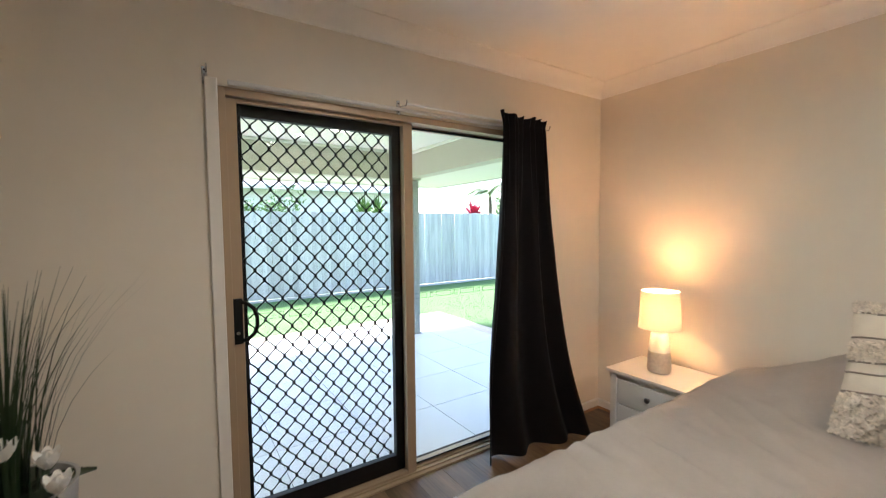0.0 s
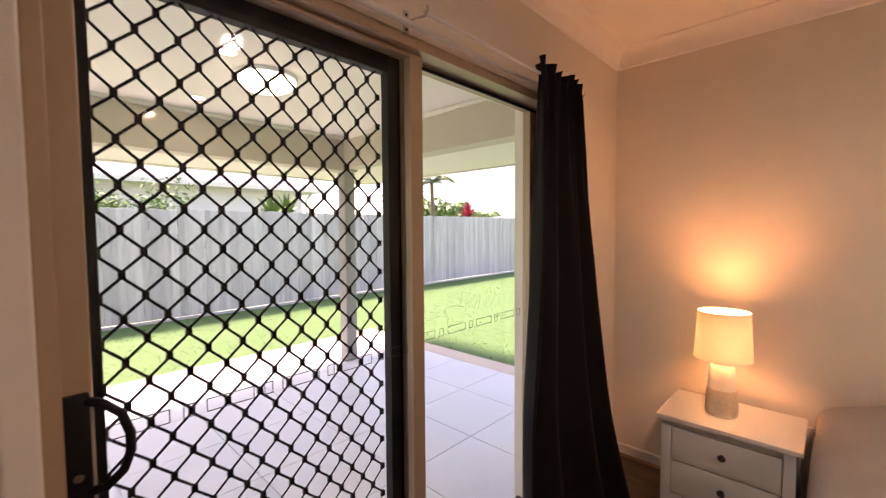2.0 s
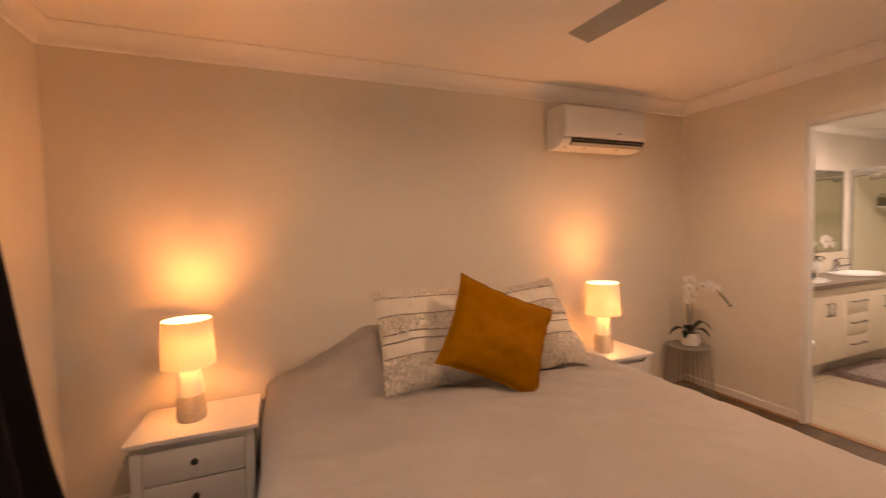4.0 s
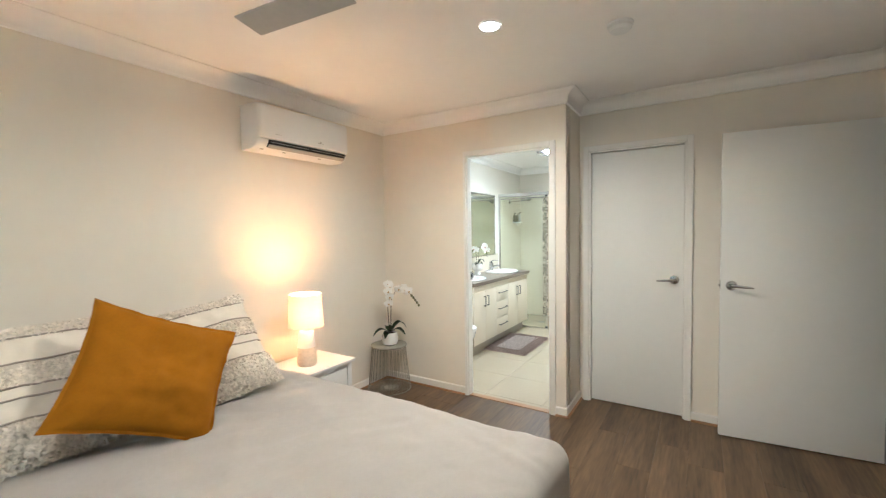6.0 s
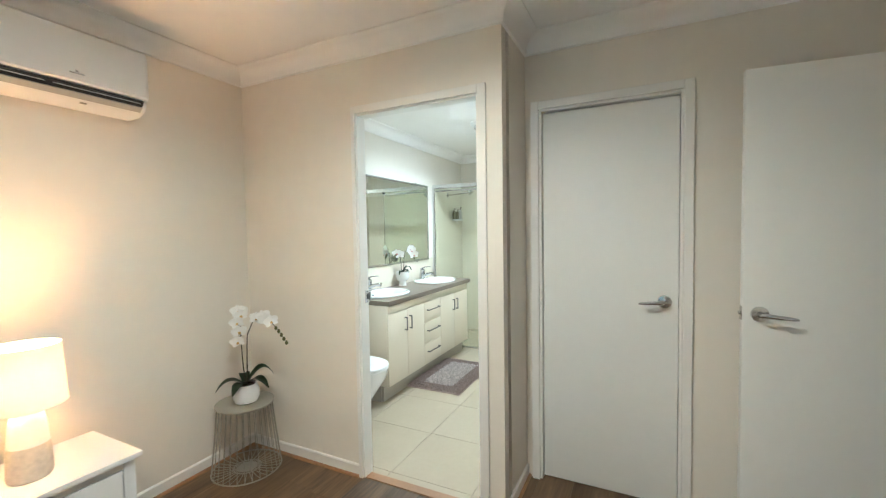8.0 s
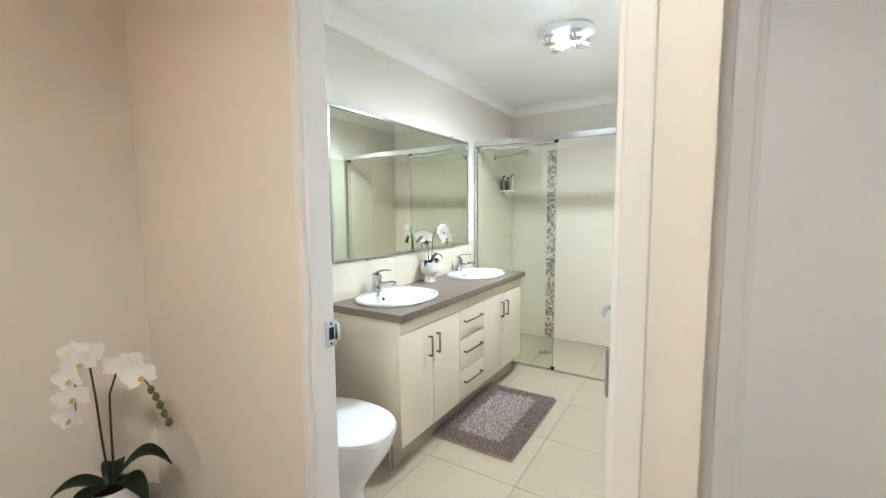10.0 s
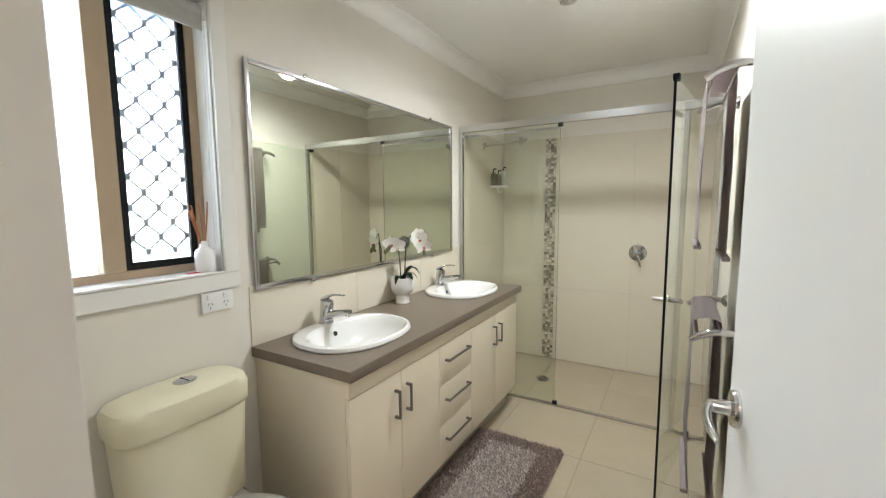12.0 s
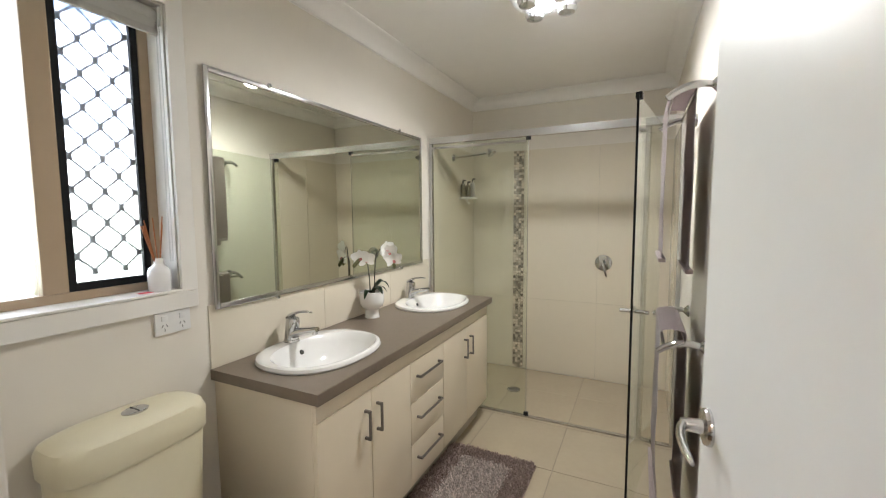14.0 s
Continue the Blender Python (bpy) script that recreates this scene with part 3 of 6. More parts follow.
def grille(y0, y1, z0, z1, pw, ph, r, x=0.0):
    """Expanded diamond grille: pairs of wavy strands that meet in short upright joints."""
    bm = bmesh.new()
    n = int(math.ceil((y1 - y0) / pw)) + 1
    rows = int(math.ceil((z1 - z0) / (ph / 2)))
    for k in range(n):
        for side in (-1, 1):
            run = []
            for j in range(rows + 1):
                c = y0 + (k + (0.5 if j % 2 else 0.0)) * pw if side > 0 else y0 + (k - (0.5 if j % 2 else 0.0)) * pw
                zc = z1 - j * ph / 2
                for dz in (0.0055, -0.0055):
                    run.append((c, zc + dz))
            seg = []
            for (c, z) in run:
                if y0 - 1e-4 <= c <= y1 + 1e-4 and z0 <= z <= z1:
                    seg.append((x, c, z))
                else:
                    if len(seg) > 1:
                        tube(bm, seg, r, 4, 1.6)
                    seg = []
            if len(seg) > 1:
                tube(bm, seg, r, 4, 1.6)
    for j in range(rows + 1):
        for k in range(n):
            c, zc = y0 + (k + (0.5 if j % 2 else 0.0)) * pw, z1 - j * ph / 2
            if c < y1 and zc - 0.008 > z0 and zc + 0.008 < z1:
                box(bm, x - 0.004, c - 0.0066, zc - 0.0090, x + 0.004, c + 0.0066, zc + 0.0090)
    return bm


part("diamond_grille", grille(S0 + 0.021, S1 - 0.050, SZ0 + 0.090, 1.9245, 0.0798, 0.0945, 0.0021, 0.012), M_BLACK, scr,
     "black expanded diamond grille", False)
lock = part("lock_case", boxm(0.085, SD0 + 0.025, 0.905, 0.116, SD0 + 0.066, 1.105, 0.004), M_BLACK, scr, "black lock case")
part("pull_handle", tube(bmesh.new(), [(0.110, SD0 + 0.062, 1.090), (0.125, SD0 + 0.082, 1.085), (0.132, SD0 + 0.108, 1.060), (0.135, SD0 + 0.120, 1.020), (0.135, SD0 + 0.120, 0.985),
     (0.132, SD0 + 0.108, 0.950), (0.125, SD0 + 0.082, 0.925), (0.110, SD0 + 0.062, 0.920)], 0.0085, 10), M_BLACK, lock, "black curved pull handle")
part("key_cylinder", shift(lathe(bmesh.new(), [(0.009, 0), (0.008, 0.004)], 16), pose(0.116, SD0 + 0.045, 0.955, 0, 90, 0)), M_SATIN, lock, "satin key cylinder")
# white architrave beside the sliding door
structure("trim_sliding_door", boxm(0.0, SD0 - 0.048, 0.0, 0.016, SD0 - 0.001, 2.03, 0.004), M_TRIM, "white architrave beside the sliding door")

# curtain rod with its brackets
rod = thing("curtain_rod", pose(0, 0, 2.035), "thin white curtain rod above the sliding door", "curtain rod")
part("rod", tube(bmesh.new(), [(0.085, -1.70, 0), (0.085, -1.045, 0)], 0.006, 10), M_WHITE, rod)
part("lower_rail", tube(bmesh.new(), [(0.030, -2.50, -0.020), (0.030, -0.70, -0.012)], 0.010, 10), M_WHITE, rod)


def bracket(y):
    b = part("bracket", boxm(0.0, y - 0.010, -0.035, 0.004, y + 0.010, 0.035, 0.001), M_SATIN, rod, "small metal bracket")
    part("hook", tube(bmesh.new(), [(0.003, y, 0.0), (0.05, y, -0.004), (0.085, y, -0.010), (0.097, y, 0.004), (0.096, y, 0.016)], 0.0035, 8), M_SATIN, b)
    for z in (-0.022, 0.022):
        part("screw", shift(lathe(bmesh.new(), [(0.0045, 0), (0.003, 0.002)], 10), pose(0.004, y, z, 0, 90, 0)), M_DARK, b)


for y in (-2.58, -1.70, -0.655):
    bracket(y)

# curtain: gathered top, folds that widen to the floor
cu = thing("curtain", pose(0, 0, 0), "dark charcoal curtain drawn to one side, gathered on its rod", "curtain")
bm = bmesh.new()
NU, NV = 120, 90
grid = []
for j in range(NV + 1):
    v = j / NV
    z = 2.085 - v * 2.075
    pin = max(0.0, 1 - abs(z - 2.035) / 0.05)
    flare = v ** 1.6
    swing = min(1.0, v / 0.85)
    head = max(0.0, 1 - v / 0.028)
    ya, yb = -1.066 - 0.150 * swing * swing * (3 - 2 * swing) * (0.55 + 0.45 * swing) - 0.016 * head, -0.712 + 0.06 * v + 0.235 * v ** 3.2 + 0.022 * head
    row = []
    for i in range(NU + 1):
        u = i / NU
        y = ya + (yb - ya) * u
        # four broad folds; the gathered head breaks them into many small pleats
        ph = 2 * math.pi * (3.6 * u + 0.30 * math.sin(5 * u + 0.6) + 0.12 * noise.noise((u * 3, v * 1.5, 0)))
        broad = (0.012 + 0.036 * min(1.0, v / 0.4)) * math.sin(ph) * (0.8 + 0.5 * noise.noise((u * 4, 1.3, v * 0.7)))
        gather = 0.016 * max(0.0, 1 - v / 0.42) * math.sin(2 * math.pi * (11 * u + 0.5 * math.sin(7 * u)))
        x = 0.090 + broad + gather * (1 - 0.4 * pin) + head * 0.014 * math.sin(31 * u) + 0.12 * flare * u + 0.02 * v
        x += 0.006 * noise.noise((u * 8, v * 5, 3))
        if v < 0.03:
            z2 = z + 0.006 * math.sin(2 * math.pi * 6 * u + 1) * head - 0.012 * u
        else:
            z2 = z + (0.012 * noise.noise((u * 7, 0, 9)) if v > 0.98 else 0)
        row.append(bm.verts.new((max(0.045, x), y, max(z2, 0.006))))
    grid.append(row)
for a, b in zip(grid, grid[1:]):
    for i in range(NU):
        bm.faces.new((a[i], a[i + 1], b[i + 1], b[i]))
bmesh.ops.solidify(bm, geom=bm.faces[:], thickness=0.004)
part("drop", bm, M_CURTAIN, cu)

# ---------------------------------------------------------------- bed
bed = thing("bed", pose(0, 0, 0), "made bed with a crumpled oatmeal quilt over its pillows", "bed")
XB0, XB1, YB0, YB1, ZB = 0.955, 2.885, -2.170, -0.03, 0.605
part("base", boxm(XB0 + 0.06, YB0 + 0.06, 0.09, XB1 - 0.06, YB1 - 0.01, 0.34, 0.02), M_BASE, bed, "dark upholstered bed base")
for x in (XB0 + 0.15, XB1 - 0.15):
    for y in (YB0 + 0.18, YB1 - 0.15):
        part("leg", lathe(bmesh.new(), [(0.022, 0.0), (0.028, 0.092)], 14, (x, y, 0)), M_DARK, bed)
part("mattress", boxm(XB0 + 0.03, YB0 + 0.03, 0.342, XB1 - 0.03, YB1 - 0.01, 0.575, 0.045, 4), M_MATTRESS, bed, "white mattress")


def bump_at(x, y):
    """The rise over the pillows under the quilt, at the head."""
    fy = max(0.0, min(1.0, (y + 0.66) / 0.42))
    fy = fy * fy * (3 - 2 * fy)
    fx = max(0.0, min(1.0, (x - XB0 - 0.03) / 0.52)) * max(0.0, min(1.0, (XB1 - 0.02 - x) / 0.36))
    fx = fx ** 1.25
    dip = 1 - 0.35 * math.exp(-((x - 1.93) / 0.14) ** 2)
    return 0.235 * fy * fx * dip


bm = bmesh.new()
R, DROP, ST = 0.085, 0.40, 0.017
us = np.arange(-DROP, XB1 - XB0 + DROP + ST, ST)
vs = np.arange(-DROP, YB1 - YB0 + ST / 2, ST)
grid = []


def roll_edge(s):
    """Arc length outside the top's edge to (out, down)."""
    q = R * math.pi / 2
    if s <= 0:
        return s, 0.0
    if s < q:
        return R * math.sin(s / R), R * (1 - math.cos(s / R))
    return R, R + s - q


for v in vs:
    row = []
    for u in us:
        W, L = XB1 - XB0, YB1 - YB0
        if u < W / 2:
            ox, dx = roll_edge(R * 0.8 - u)
            x = XB0 + R * 0.8 - ox
        else:
            ox, dx = roll_edge(u - (W - R * 0.8))
            x = XB1 - R * 0.8 + ox
        oy, dy = roll_edge(R * 0.8 - v)
        y = YB0 + R * 0.8 - oy
        down = (dx ** 3 + dy ** 3) ** (1 / 3)
        # the foot corners are rounded in plan
        if dx > 0 and dy > 0:
            k = min(1.0, min(dx, dy) / 0.1) * 0.045
            x += k if u < W / 2 else -k
            y += k
        side = min(1.0, down / 0.25)
        fold = noise.noise((x * 5.0, y * 5.0, 2.0)) * 0.018 * side + math.sin((y * 9 if dx > dy else x * 9) + 2 * noise.noise((x, y, 0))) * 0.014 * side
        if dx > dy:
            x += fold * (-1 if u < W / 2 else 1)
        else:
            y -= fold
        wr = 0.0
        n1 = noise.noise((x * 1.3 + 0.6 * y, y * 2.6, 5.0))
        wr += 0.010 * (1 - abs(n1) * 3) * (1 if abs(n1) < 0.33 else 0)
        n2 = noise.noise((x * 3.6 - y * 1.2, y * 1.7 + x, 8.0))
        wr += 0.006 * max(0.0, 1 - abs(n2) * 5)
        n3 = noise.noise((x * 5.5 + y * 3.0, y * 4.2 - x * 2.0, 12.0))
        wr += 0.003 * max(0.0, 1 - abs(n3) * 6)
        # long creases that run towards the foot's far corner
        across, along = x * 0.42 + y * 0.91, x * 0.91 - y * 0.42
        n4 = noise.noise((across * 6.5 + 0.8 * noise.noise((x * 2, y * 2, 3)), along * 1.3, 21.0))
        wr += 0.011 * max(0.0, 1 - abs(n4) * 4.5) * max(0.0, min(1.0, 0.55 + 1.6 * noise.noise((x * 1.1, y * 1.1, 30.0))))
        n5 = noise.noise((across * 14, along * 2.6, 27.0))
        wr += 0.004 * n5
        wr += 0.002 * noise.noise((x * 12, y * 12, 1)) + 0.008 * noise.noise((x * 2.2, y * 2.2, 4))
        z = ZB - down + wr * (1 - 0.6 * side) + bump_at(x, y)
        if y > -0.12:
            z -= 0.06 * ((y + 0.12) / 0.1) ** 2
        row.append(bm.verts.new((x, min(y, -0.012), max(z, 0.10))))
    grid.append(row)
for a, b in zip(grid, grid[1:]):
    for i in range(len(a) - 1):
        bm.faces.new((a[i], a[i + 1], b[i + 1], b[i]))
bmesh.ops.solidify(bm, geom=bm.faces[:], thickness=0.012)
part("quilt", bm, M_QUILT, bed, "oatmeal cotton quilt with soft creases")


def cushion_mesh(w, h, t, n=40, seed=0, pinch=0.05):
    """Two puffed faces on a pinched square; returns the skin and a function that gives the front surface."""
    def surf(u, v, s):
        k = max(0.0, 1 - abs(u) ** 2.6) * max(0.0, 1 - abs(v) ** 2.6)
        inx = 1 - pinch * (1 - v * v)
        iny = 1 - pinch * (1 - u * u)
        wob = 0.35 * noise.noise((u * 1.7 + seed, v * 1.7, s)) + 0.12 * noise.noise((u * 5 + seed, v * 5, s + 4))
        # creases that run in from the corners
        cr = 0.05 * math.sin(14 * (u - v) + seed) * max(0.0, abs(u * v) - 0.25)
        return Vector((u * w / 2 * inx, s * t / 2 * (k ** 0.55) * (1 + wob) + cr * t, v * h / 2 * iny))
    bm = bmesh.new()
    rows = {}
    for s in (-1, 1):
        for j in range(n + 1):
            for i in range(n + 1):
                edge = i in (0, n) or j in (0, n)
                if edge and s == 1:
                    rows[(s, i, j)] = rows[(-1, i, j)]
                else:
                    rows[(s, i, j)] = bm.verts.new(surf(2 * i / n - 1, 2 * j / n - 1, s))
        for j in range(n):
            for i in range(n):
                q = [rows[(s, i, j)], rows[(s, i + 1, j)], rows[(s, i + 1, j + 1)], rows[(s, i, j + 1)]]
                bm.faces.new(q if s < 0 else q[::-1])
    return bm, surf


def boho_cushion(m, seed, group):
    c = thing("boho_cushion", m, "cream cotton cushion with shaggy woven bands and grey braid", "cushion", group)
    bm, surf = cushion_mesh(0.56, 0.55, 0.16, 36, seed)
    part("cover", bm, M_BOHO, c, "plain cream cotton cover")
    rnd = random.Random(seed)
    for v0, v1, big, dens in ((-0.99, -0.42, 1.0, 3200), (0.06, 0.36, 0.8, 1300), (0.80, 1.0, 0.9, 1100)):
        verts, faces = [], []
        for k in range(dens):
            u, v = rnd.uniform(-1.0, 1.0), rnd.uniform(v0, v1)
            p = surf(u, v, -1)
            n = Vector((rnd.uniform(-1, 1) * 0.8, -1.0, rnd.uniform(-1.2, 0.5))).normalized()
            ln = 0.022 * big * rnd.uniform(0.5, 1.15)
            side = n.cross(Vector((rnd.uniform(-1, 1), 0.2, rnd.uniform(-1, 1)))).normalized() * 0.0055
            tip = p + n * ln * 0.7 + Vector((rnd.uniform(-1, 1) * 0.006, 0, -0.010 * big))
            mid = p + n * ln * 0.55
            i = len(verts)
            verts += [p - side, p + side, mid + side * 1.3, mid - side * 1.3, tip]
            faces += [(i, i + 1, i + 2, i + 3), (i + 3, i + 2, i + 4)]
        me = bpy.data.meshes.new("shag_band")
        me.from_pydata(verts, [], faces)
        me.materials.append(M_SHAG)
        ob = tagged(new("shag_band", me), "shaggy cream yarn band", kind="stuff")
        ob.parent = c
    for v in (-0.40, -0.12, 0.04, 0.40, 0.78):
        part("braid", tube(bmesh.new(), [surf(-0.985 + 1.97 * i / 40, v + 0.008 * noise.noise((i * 0.3, seed, v)), -1) + Vector((0, -0.002, 0)) for i in range(41)], 0.0038, 6), M_PIPE, c, "grey braided cord")
    return c


G = "cushions on the bed"
boho_cushion(pose(1.765, -0.515, 0.846, -30, 2, 3), 3, G)
boho_cushion(pose(2.370, -0.535, 0.835, -38, -7, -6), 8, G)
oc = thing("mustard_cushion", pose(2.060, -0.750, 0.868, -27, 24, -14), "mustard linen cushion with a flanged edge, leaning on its corner", "cushion", G)
bm, surf = cushion_mesh(0.535, 0.475, 0.16, 40, 21, 0.085)
part("cover", bm, M_ORANGE, oc)
bm = bmesh.new()
outline = []
for i in range(160):
    s = i / 160 * 8 - 4
    u, v = ((s + 3, -1) if s < -2 else (1, s + 1) if s < 0 else (1 - s, 1) if s < 2 else (-1, 3 - s))
    outline.append(surf(u, v, -1))
loops = [[p * 0.985 + Vector((0, -0.003, 0)) for p in outline], [p * 1.045 + Vector((0, 0.004 * math.sin(i * 0.9), 0)) for i, p in enumerate(outline)],
         [p * 0.985 + Vector((0, 0.003, 0)) for p in outline]]
rings(bm, loops, False, False)
part("flange", bm, M_ORANGE, oc, "stitched mustard flange")

# ---------------------------------------------------------------- nightstands and lamps


def nightstand(m, label):
    """Origin on the floor at the back centre; the front looks to -y."""
    t = thing("nightstand", m, label, "nightstand", "nightstands beside the bed")
    w, d, h = 0.50, 0.385, 0.505
    part("top", boxm(-w / 2 - 0.020, -d - 0.022, h - 0.022, w / 2 + 0.020, -0.002, h, 0.005), M_WHITE, t)
    for x in (-w / 2, w / 2 - 0.042):
        for y in (-d, -0.042):
            part("leg", boxm(x, y, 0, x + 0.042, y + 0.040, h - 0.022, 0.003), M_WHITE, t)
    for x in (-w / 2 + 0.006, w / 2 - 0.018):
        part("side_panel", boxm(x, -d + 0.040, 0.10, x + 0.012, -0.042, h - 0.022), M_WHITE, t)
    part("back_panel", boxm(-w / 2 + 0.042, -0.020, 0.10, w / 2 - 0.042, -0.010, h - 0.022), M_WHITE, t)
    part("top_rail", boxm(-w / 2 + 0.042, -d + 0.002, h - 0.056, w / 2 - 0.042, -d + 0.030, h - 0.022), M_WHITE, t)
    part("bottom_rail", boxm(-w / 2 + 0.042, -d + 0.002, 0.096, w / 2 - 0.042, -d + 0.030, 0.122), M_WHITE, t)
    part("bottom_board", boxm(-w / 2 + 0.042, -d + 0.030, 0.100, w / 2 - 0.042, -0.020, 0.112), M_WHITE, t)
    for z0, z1 in ((0.126, 0.285), (0.290, 0.445)):
        dr = part("drawer_front", boxm(-w / 2 + 0.0455, -d + 0.004, z0, w / 2 - 0.0455, -d + 0.024, z1, 0.003), M_WHITE, t)
        part("knob", shift(lathe(bmesh.new(), [(0.007, 0), (0.006, 0.010), (0.0145, 0.017), (0.016, 0.022), (0.012, 0.027), (0.001, 0.028)], 20),
                           pose(0, -d + 0.004, (z0 + z1) / 2 + 0.01, 90, 0, 0)), M_KNOB, dr, "dark pewter round knob")
    return t


nightstand(pose(0.640, -0.030, 0), "white two-drawer nightstand with dark knobs beside the curtain")
nightstand(pose(3.205, -0.055, 0), "white two-drawer nightstand with dark knobs near the corner table")


def table_lamp(m, label):
    t = thing("table_lamp", m, label, "lamp", "bedside lamps")
    part("base", lathe(bmesh.new(), [(0.058, 0), (0.063, 0.004), (0.0665, 0.02), (0.064, 0.10), (0.060, 0.128)], 40, cap1=True), M_LAMPB, t, "speckled sand glaze")
    part("neck", lathe(bmesh.new(), [(0.060, 0.1285), (0.052, 0.215), (0.048, 0.238), (0.040, 0.246), (0.010, 0.250), (0.010, 0.289)], 40), M_LAMPW, t, "matte white glaze")
    bm = bmesh.new()
    lathe(bm, [(0.119, 0.272), (0.106, 0.498), (0.1045, 0.498), (0.1175, 0.272), (0.119, 0.272)], 56, cap0=False, cap1=False)
    part("shade", bm, M_SHADE, t, "cream fabric drum shade, lit")
    for z, r in ((0.273, 0.1195), (0.497, 0.1065)):
        part("shade_ring", tube(bmesh.new(), [(r * math.cos(i * math.pi / 24), r * math.sin(i * math.pi / 24), z) for i in range(49)], 0.0018, 6), M_LAMPW, t)
    # invented disc, hidden in the shade, that keeps bulb light off the nightstand
    part("light_baffle", lathe(bmesh.new(), [(0.011, 0.278), (0.088, 0.279), (0.088, 0.282), (0.011, 0.283)], 36), M_LAMPW, t, "white disc added inside the shade to stop light falling below")
    sp = bmesh.new()
    for k in range(3):
        a = k * 2 * math.pi / 3
        tube(sp, [(0.010 * math.cos(a), 0.010 * math.sin(a), 0.300), (0.118 * math.cos(a), 0.118 * math.sin(a), 0.274)], 0.0016, 6)
    part("spider", sp, M_SATIN, t)
    part("bulb", lathe(bmesh.new(), [(0.013, 0.290), (0.015, 0.296), (0.024, 0.304), (0.028, 0.312), (0.026, 0.319), (0.016, 0.324), (0.004, 0.325)], 20), M_BULB, t, "glowing warm bulb")
    return t


table_lamp(pose(0.605, -0.24, 0.505), "lit bedside lamp with a cream drum shade and two-tone ceramic base")
table_lamp(pose(3.185, -0.28, 0.505), "lit bedside lamp with a cream drum shade and two-tone ceramic base")

# ---------------------------------------------------------------- power points


def power_point(m, label, switches=True):
    """A double outlet; the face looks to local -y."""
    t = thing("power_point", m, label, "power point")
    part("plate", boxm(-0.058, -0.009, -0.037, 0.058, 0.0, 0.037, 0.003), M_PLASTIC, t)
    for x in (-0.029, 0.029):
        part("switch", boxm(x - 0.010, -0.0125, 0.008, x + 0.010, -0.008, 0.026, 0.002), M_PLASTIC, t)
        # near-black bars paint the shade of the pin slots
        slots = bmesh.new()
        for dx, dz, an in ((-0.007, -0.008, 30), (0.007, -0.008, -30), (0.0, -0.021, 0)):
            shift_bm = boxm(-0.0011, -0.0095, -0.0045, 0.0011, -0.0088, 0.0045)
            bmesh.ops.transform(shift_bm, matrix=pose(x + dx, 0, dz, 0, an, 0), verts=shift_bm.verts)
            me = bpy.data.meshes.new("slot")
            shift_bm.to_mesh(me)
            shift_bm.free()
            slots.from_mesh(me)
            bpy.data.meshes.remove(me)
        part("slots", slots, M_DARK, t, "", False)
    return t


power_point(pose(0.965, -0.0005, 0.42), "white double power point low on the wall beside the bed")
plug = thing("plug", pose(0.945, -0.010, 0.405), "white lamp plug pushed into the power point", "plug")
part("body", boxm(-0.014, -0.040, -0.016, 0.014, 0.0, 0.016, 0.005), M_PLASTIC, plug)
part("cord", tube(bmesh.new(), arc((0, -0.036, -0.008), (0.0, -0.075, -0.05), (-0.035, -0.05, -0.26), 12), 0.003, 8), M_PLASTIC, plug)
power_point(pose(5.125, -0.0005, 1.055), "white double power point under the ensuite window")

# ---------------------------------------------------------------- air conditioner
ac = thing("air_conditioner", pose(2.928, 0, 1.982), "white split air conditioner high on the wall", "air conditioner")
W = 0.785


def ac_shell(prof, x0, x1, round_end=0.035):
    """A profile run along x whose front is drawn back towards both ends, so that the corners are round."""
    bm = bmesh.new()
    steps = [0.0, 0.08, 0.22, 0.45, 0.75, 1.0]
    stations = [(x0 + round_end * s, 1 - math.sqrt(max(0.0, 1 - (1 - s) ** 2))) for s in steps]
    stations += [(x1 - round_end * s, k) for s, k in [(s, 1 - math.sqrt(max(0.0, 1 - (1 - s) ** 2))) for s in reversed(steps)]]
    rings(bm, [[(x, y * (1 - 0.16 * k), z) for y, z in prof] for x, k in stations])
    return bm


part("body", ac_shell([(0, 0.0), (-0.120, 0.002), (-0.168, 0.020), (-0.186, 0.046), (-0.186, 0.062), (-0.178, 0.070), (-0.178, 0.280), (-0.160, 0.292), (0, 0.296)], 0, W), M_PLASTIC, ac)
part("front_panel", ac_shell([(-0.176, 0.070), (-0.196, 0.066), (-0.207, 0.074), (-0.211, 0.100), (-0.207, 0.262), (-0.198, 0.284), (-0.174, 0.292)], 0.0, W), M_PLASTIC, ac, "smooth white front panel")
# shade inside the outlet, put in as a flat near-black plate
outlet = part("air_outlet_shade", shift(boxm(0.075, -0.004, -0.027, W - 0.030, 0.004, 0.026), pose(0, -0.180, 0.038, 36, 0, 0)), M_DARK, ac, "flat near-black plate painted as the shade of the open air outlet")
part("louvre", shift(boxm(0.078, -0.003, -0.015, W - 0.034, 0.003, 0.015, 0.002), pose(0, -0.180, 0.020, 50, 0, 0)), M_BLIND, ac, "grey louvre blade, open")
for x0, x1 in ((0.085, 0.395), (0.420, W - 0.042)):
    part("guide_vane", shift(boxm(x0, -0.002, -0.002, x1, 0.001, 0.002), pose(0, -0.193, 0.046)), M_SATIN, ac, "thin bright guide vane")
for x in (0.060, 0.235, 0.545):
    part("screw_cover", boxm(x - 0.012, -0.134, 0.0015, x + 0.012, -0.124, 0.0085, 0.001), M_BLIND, ac)
badge = part("badge", boxm(0.470, -0.2125, 0.100, 0.520, -0.2100, 0.105), M_SATIN, ac, "small grey badge")
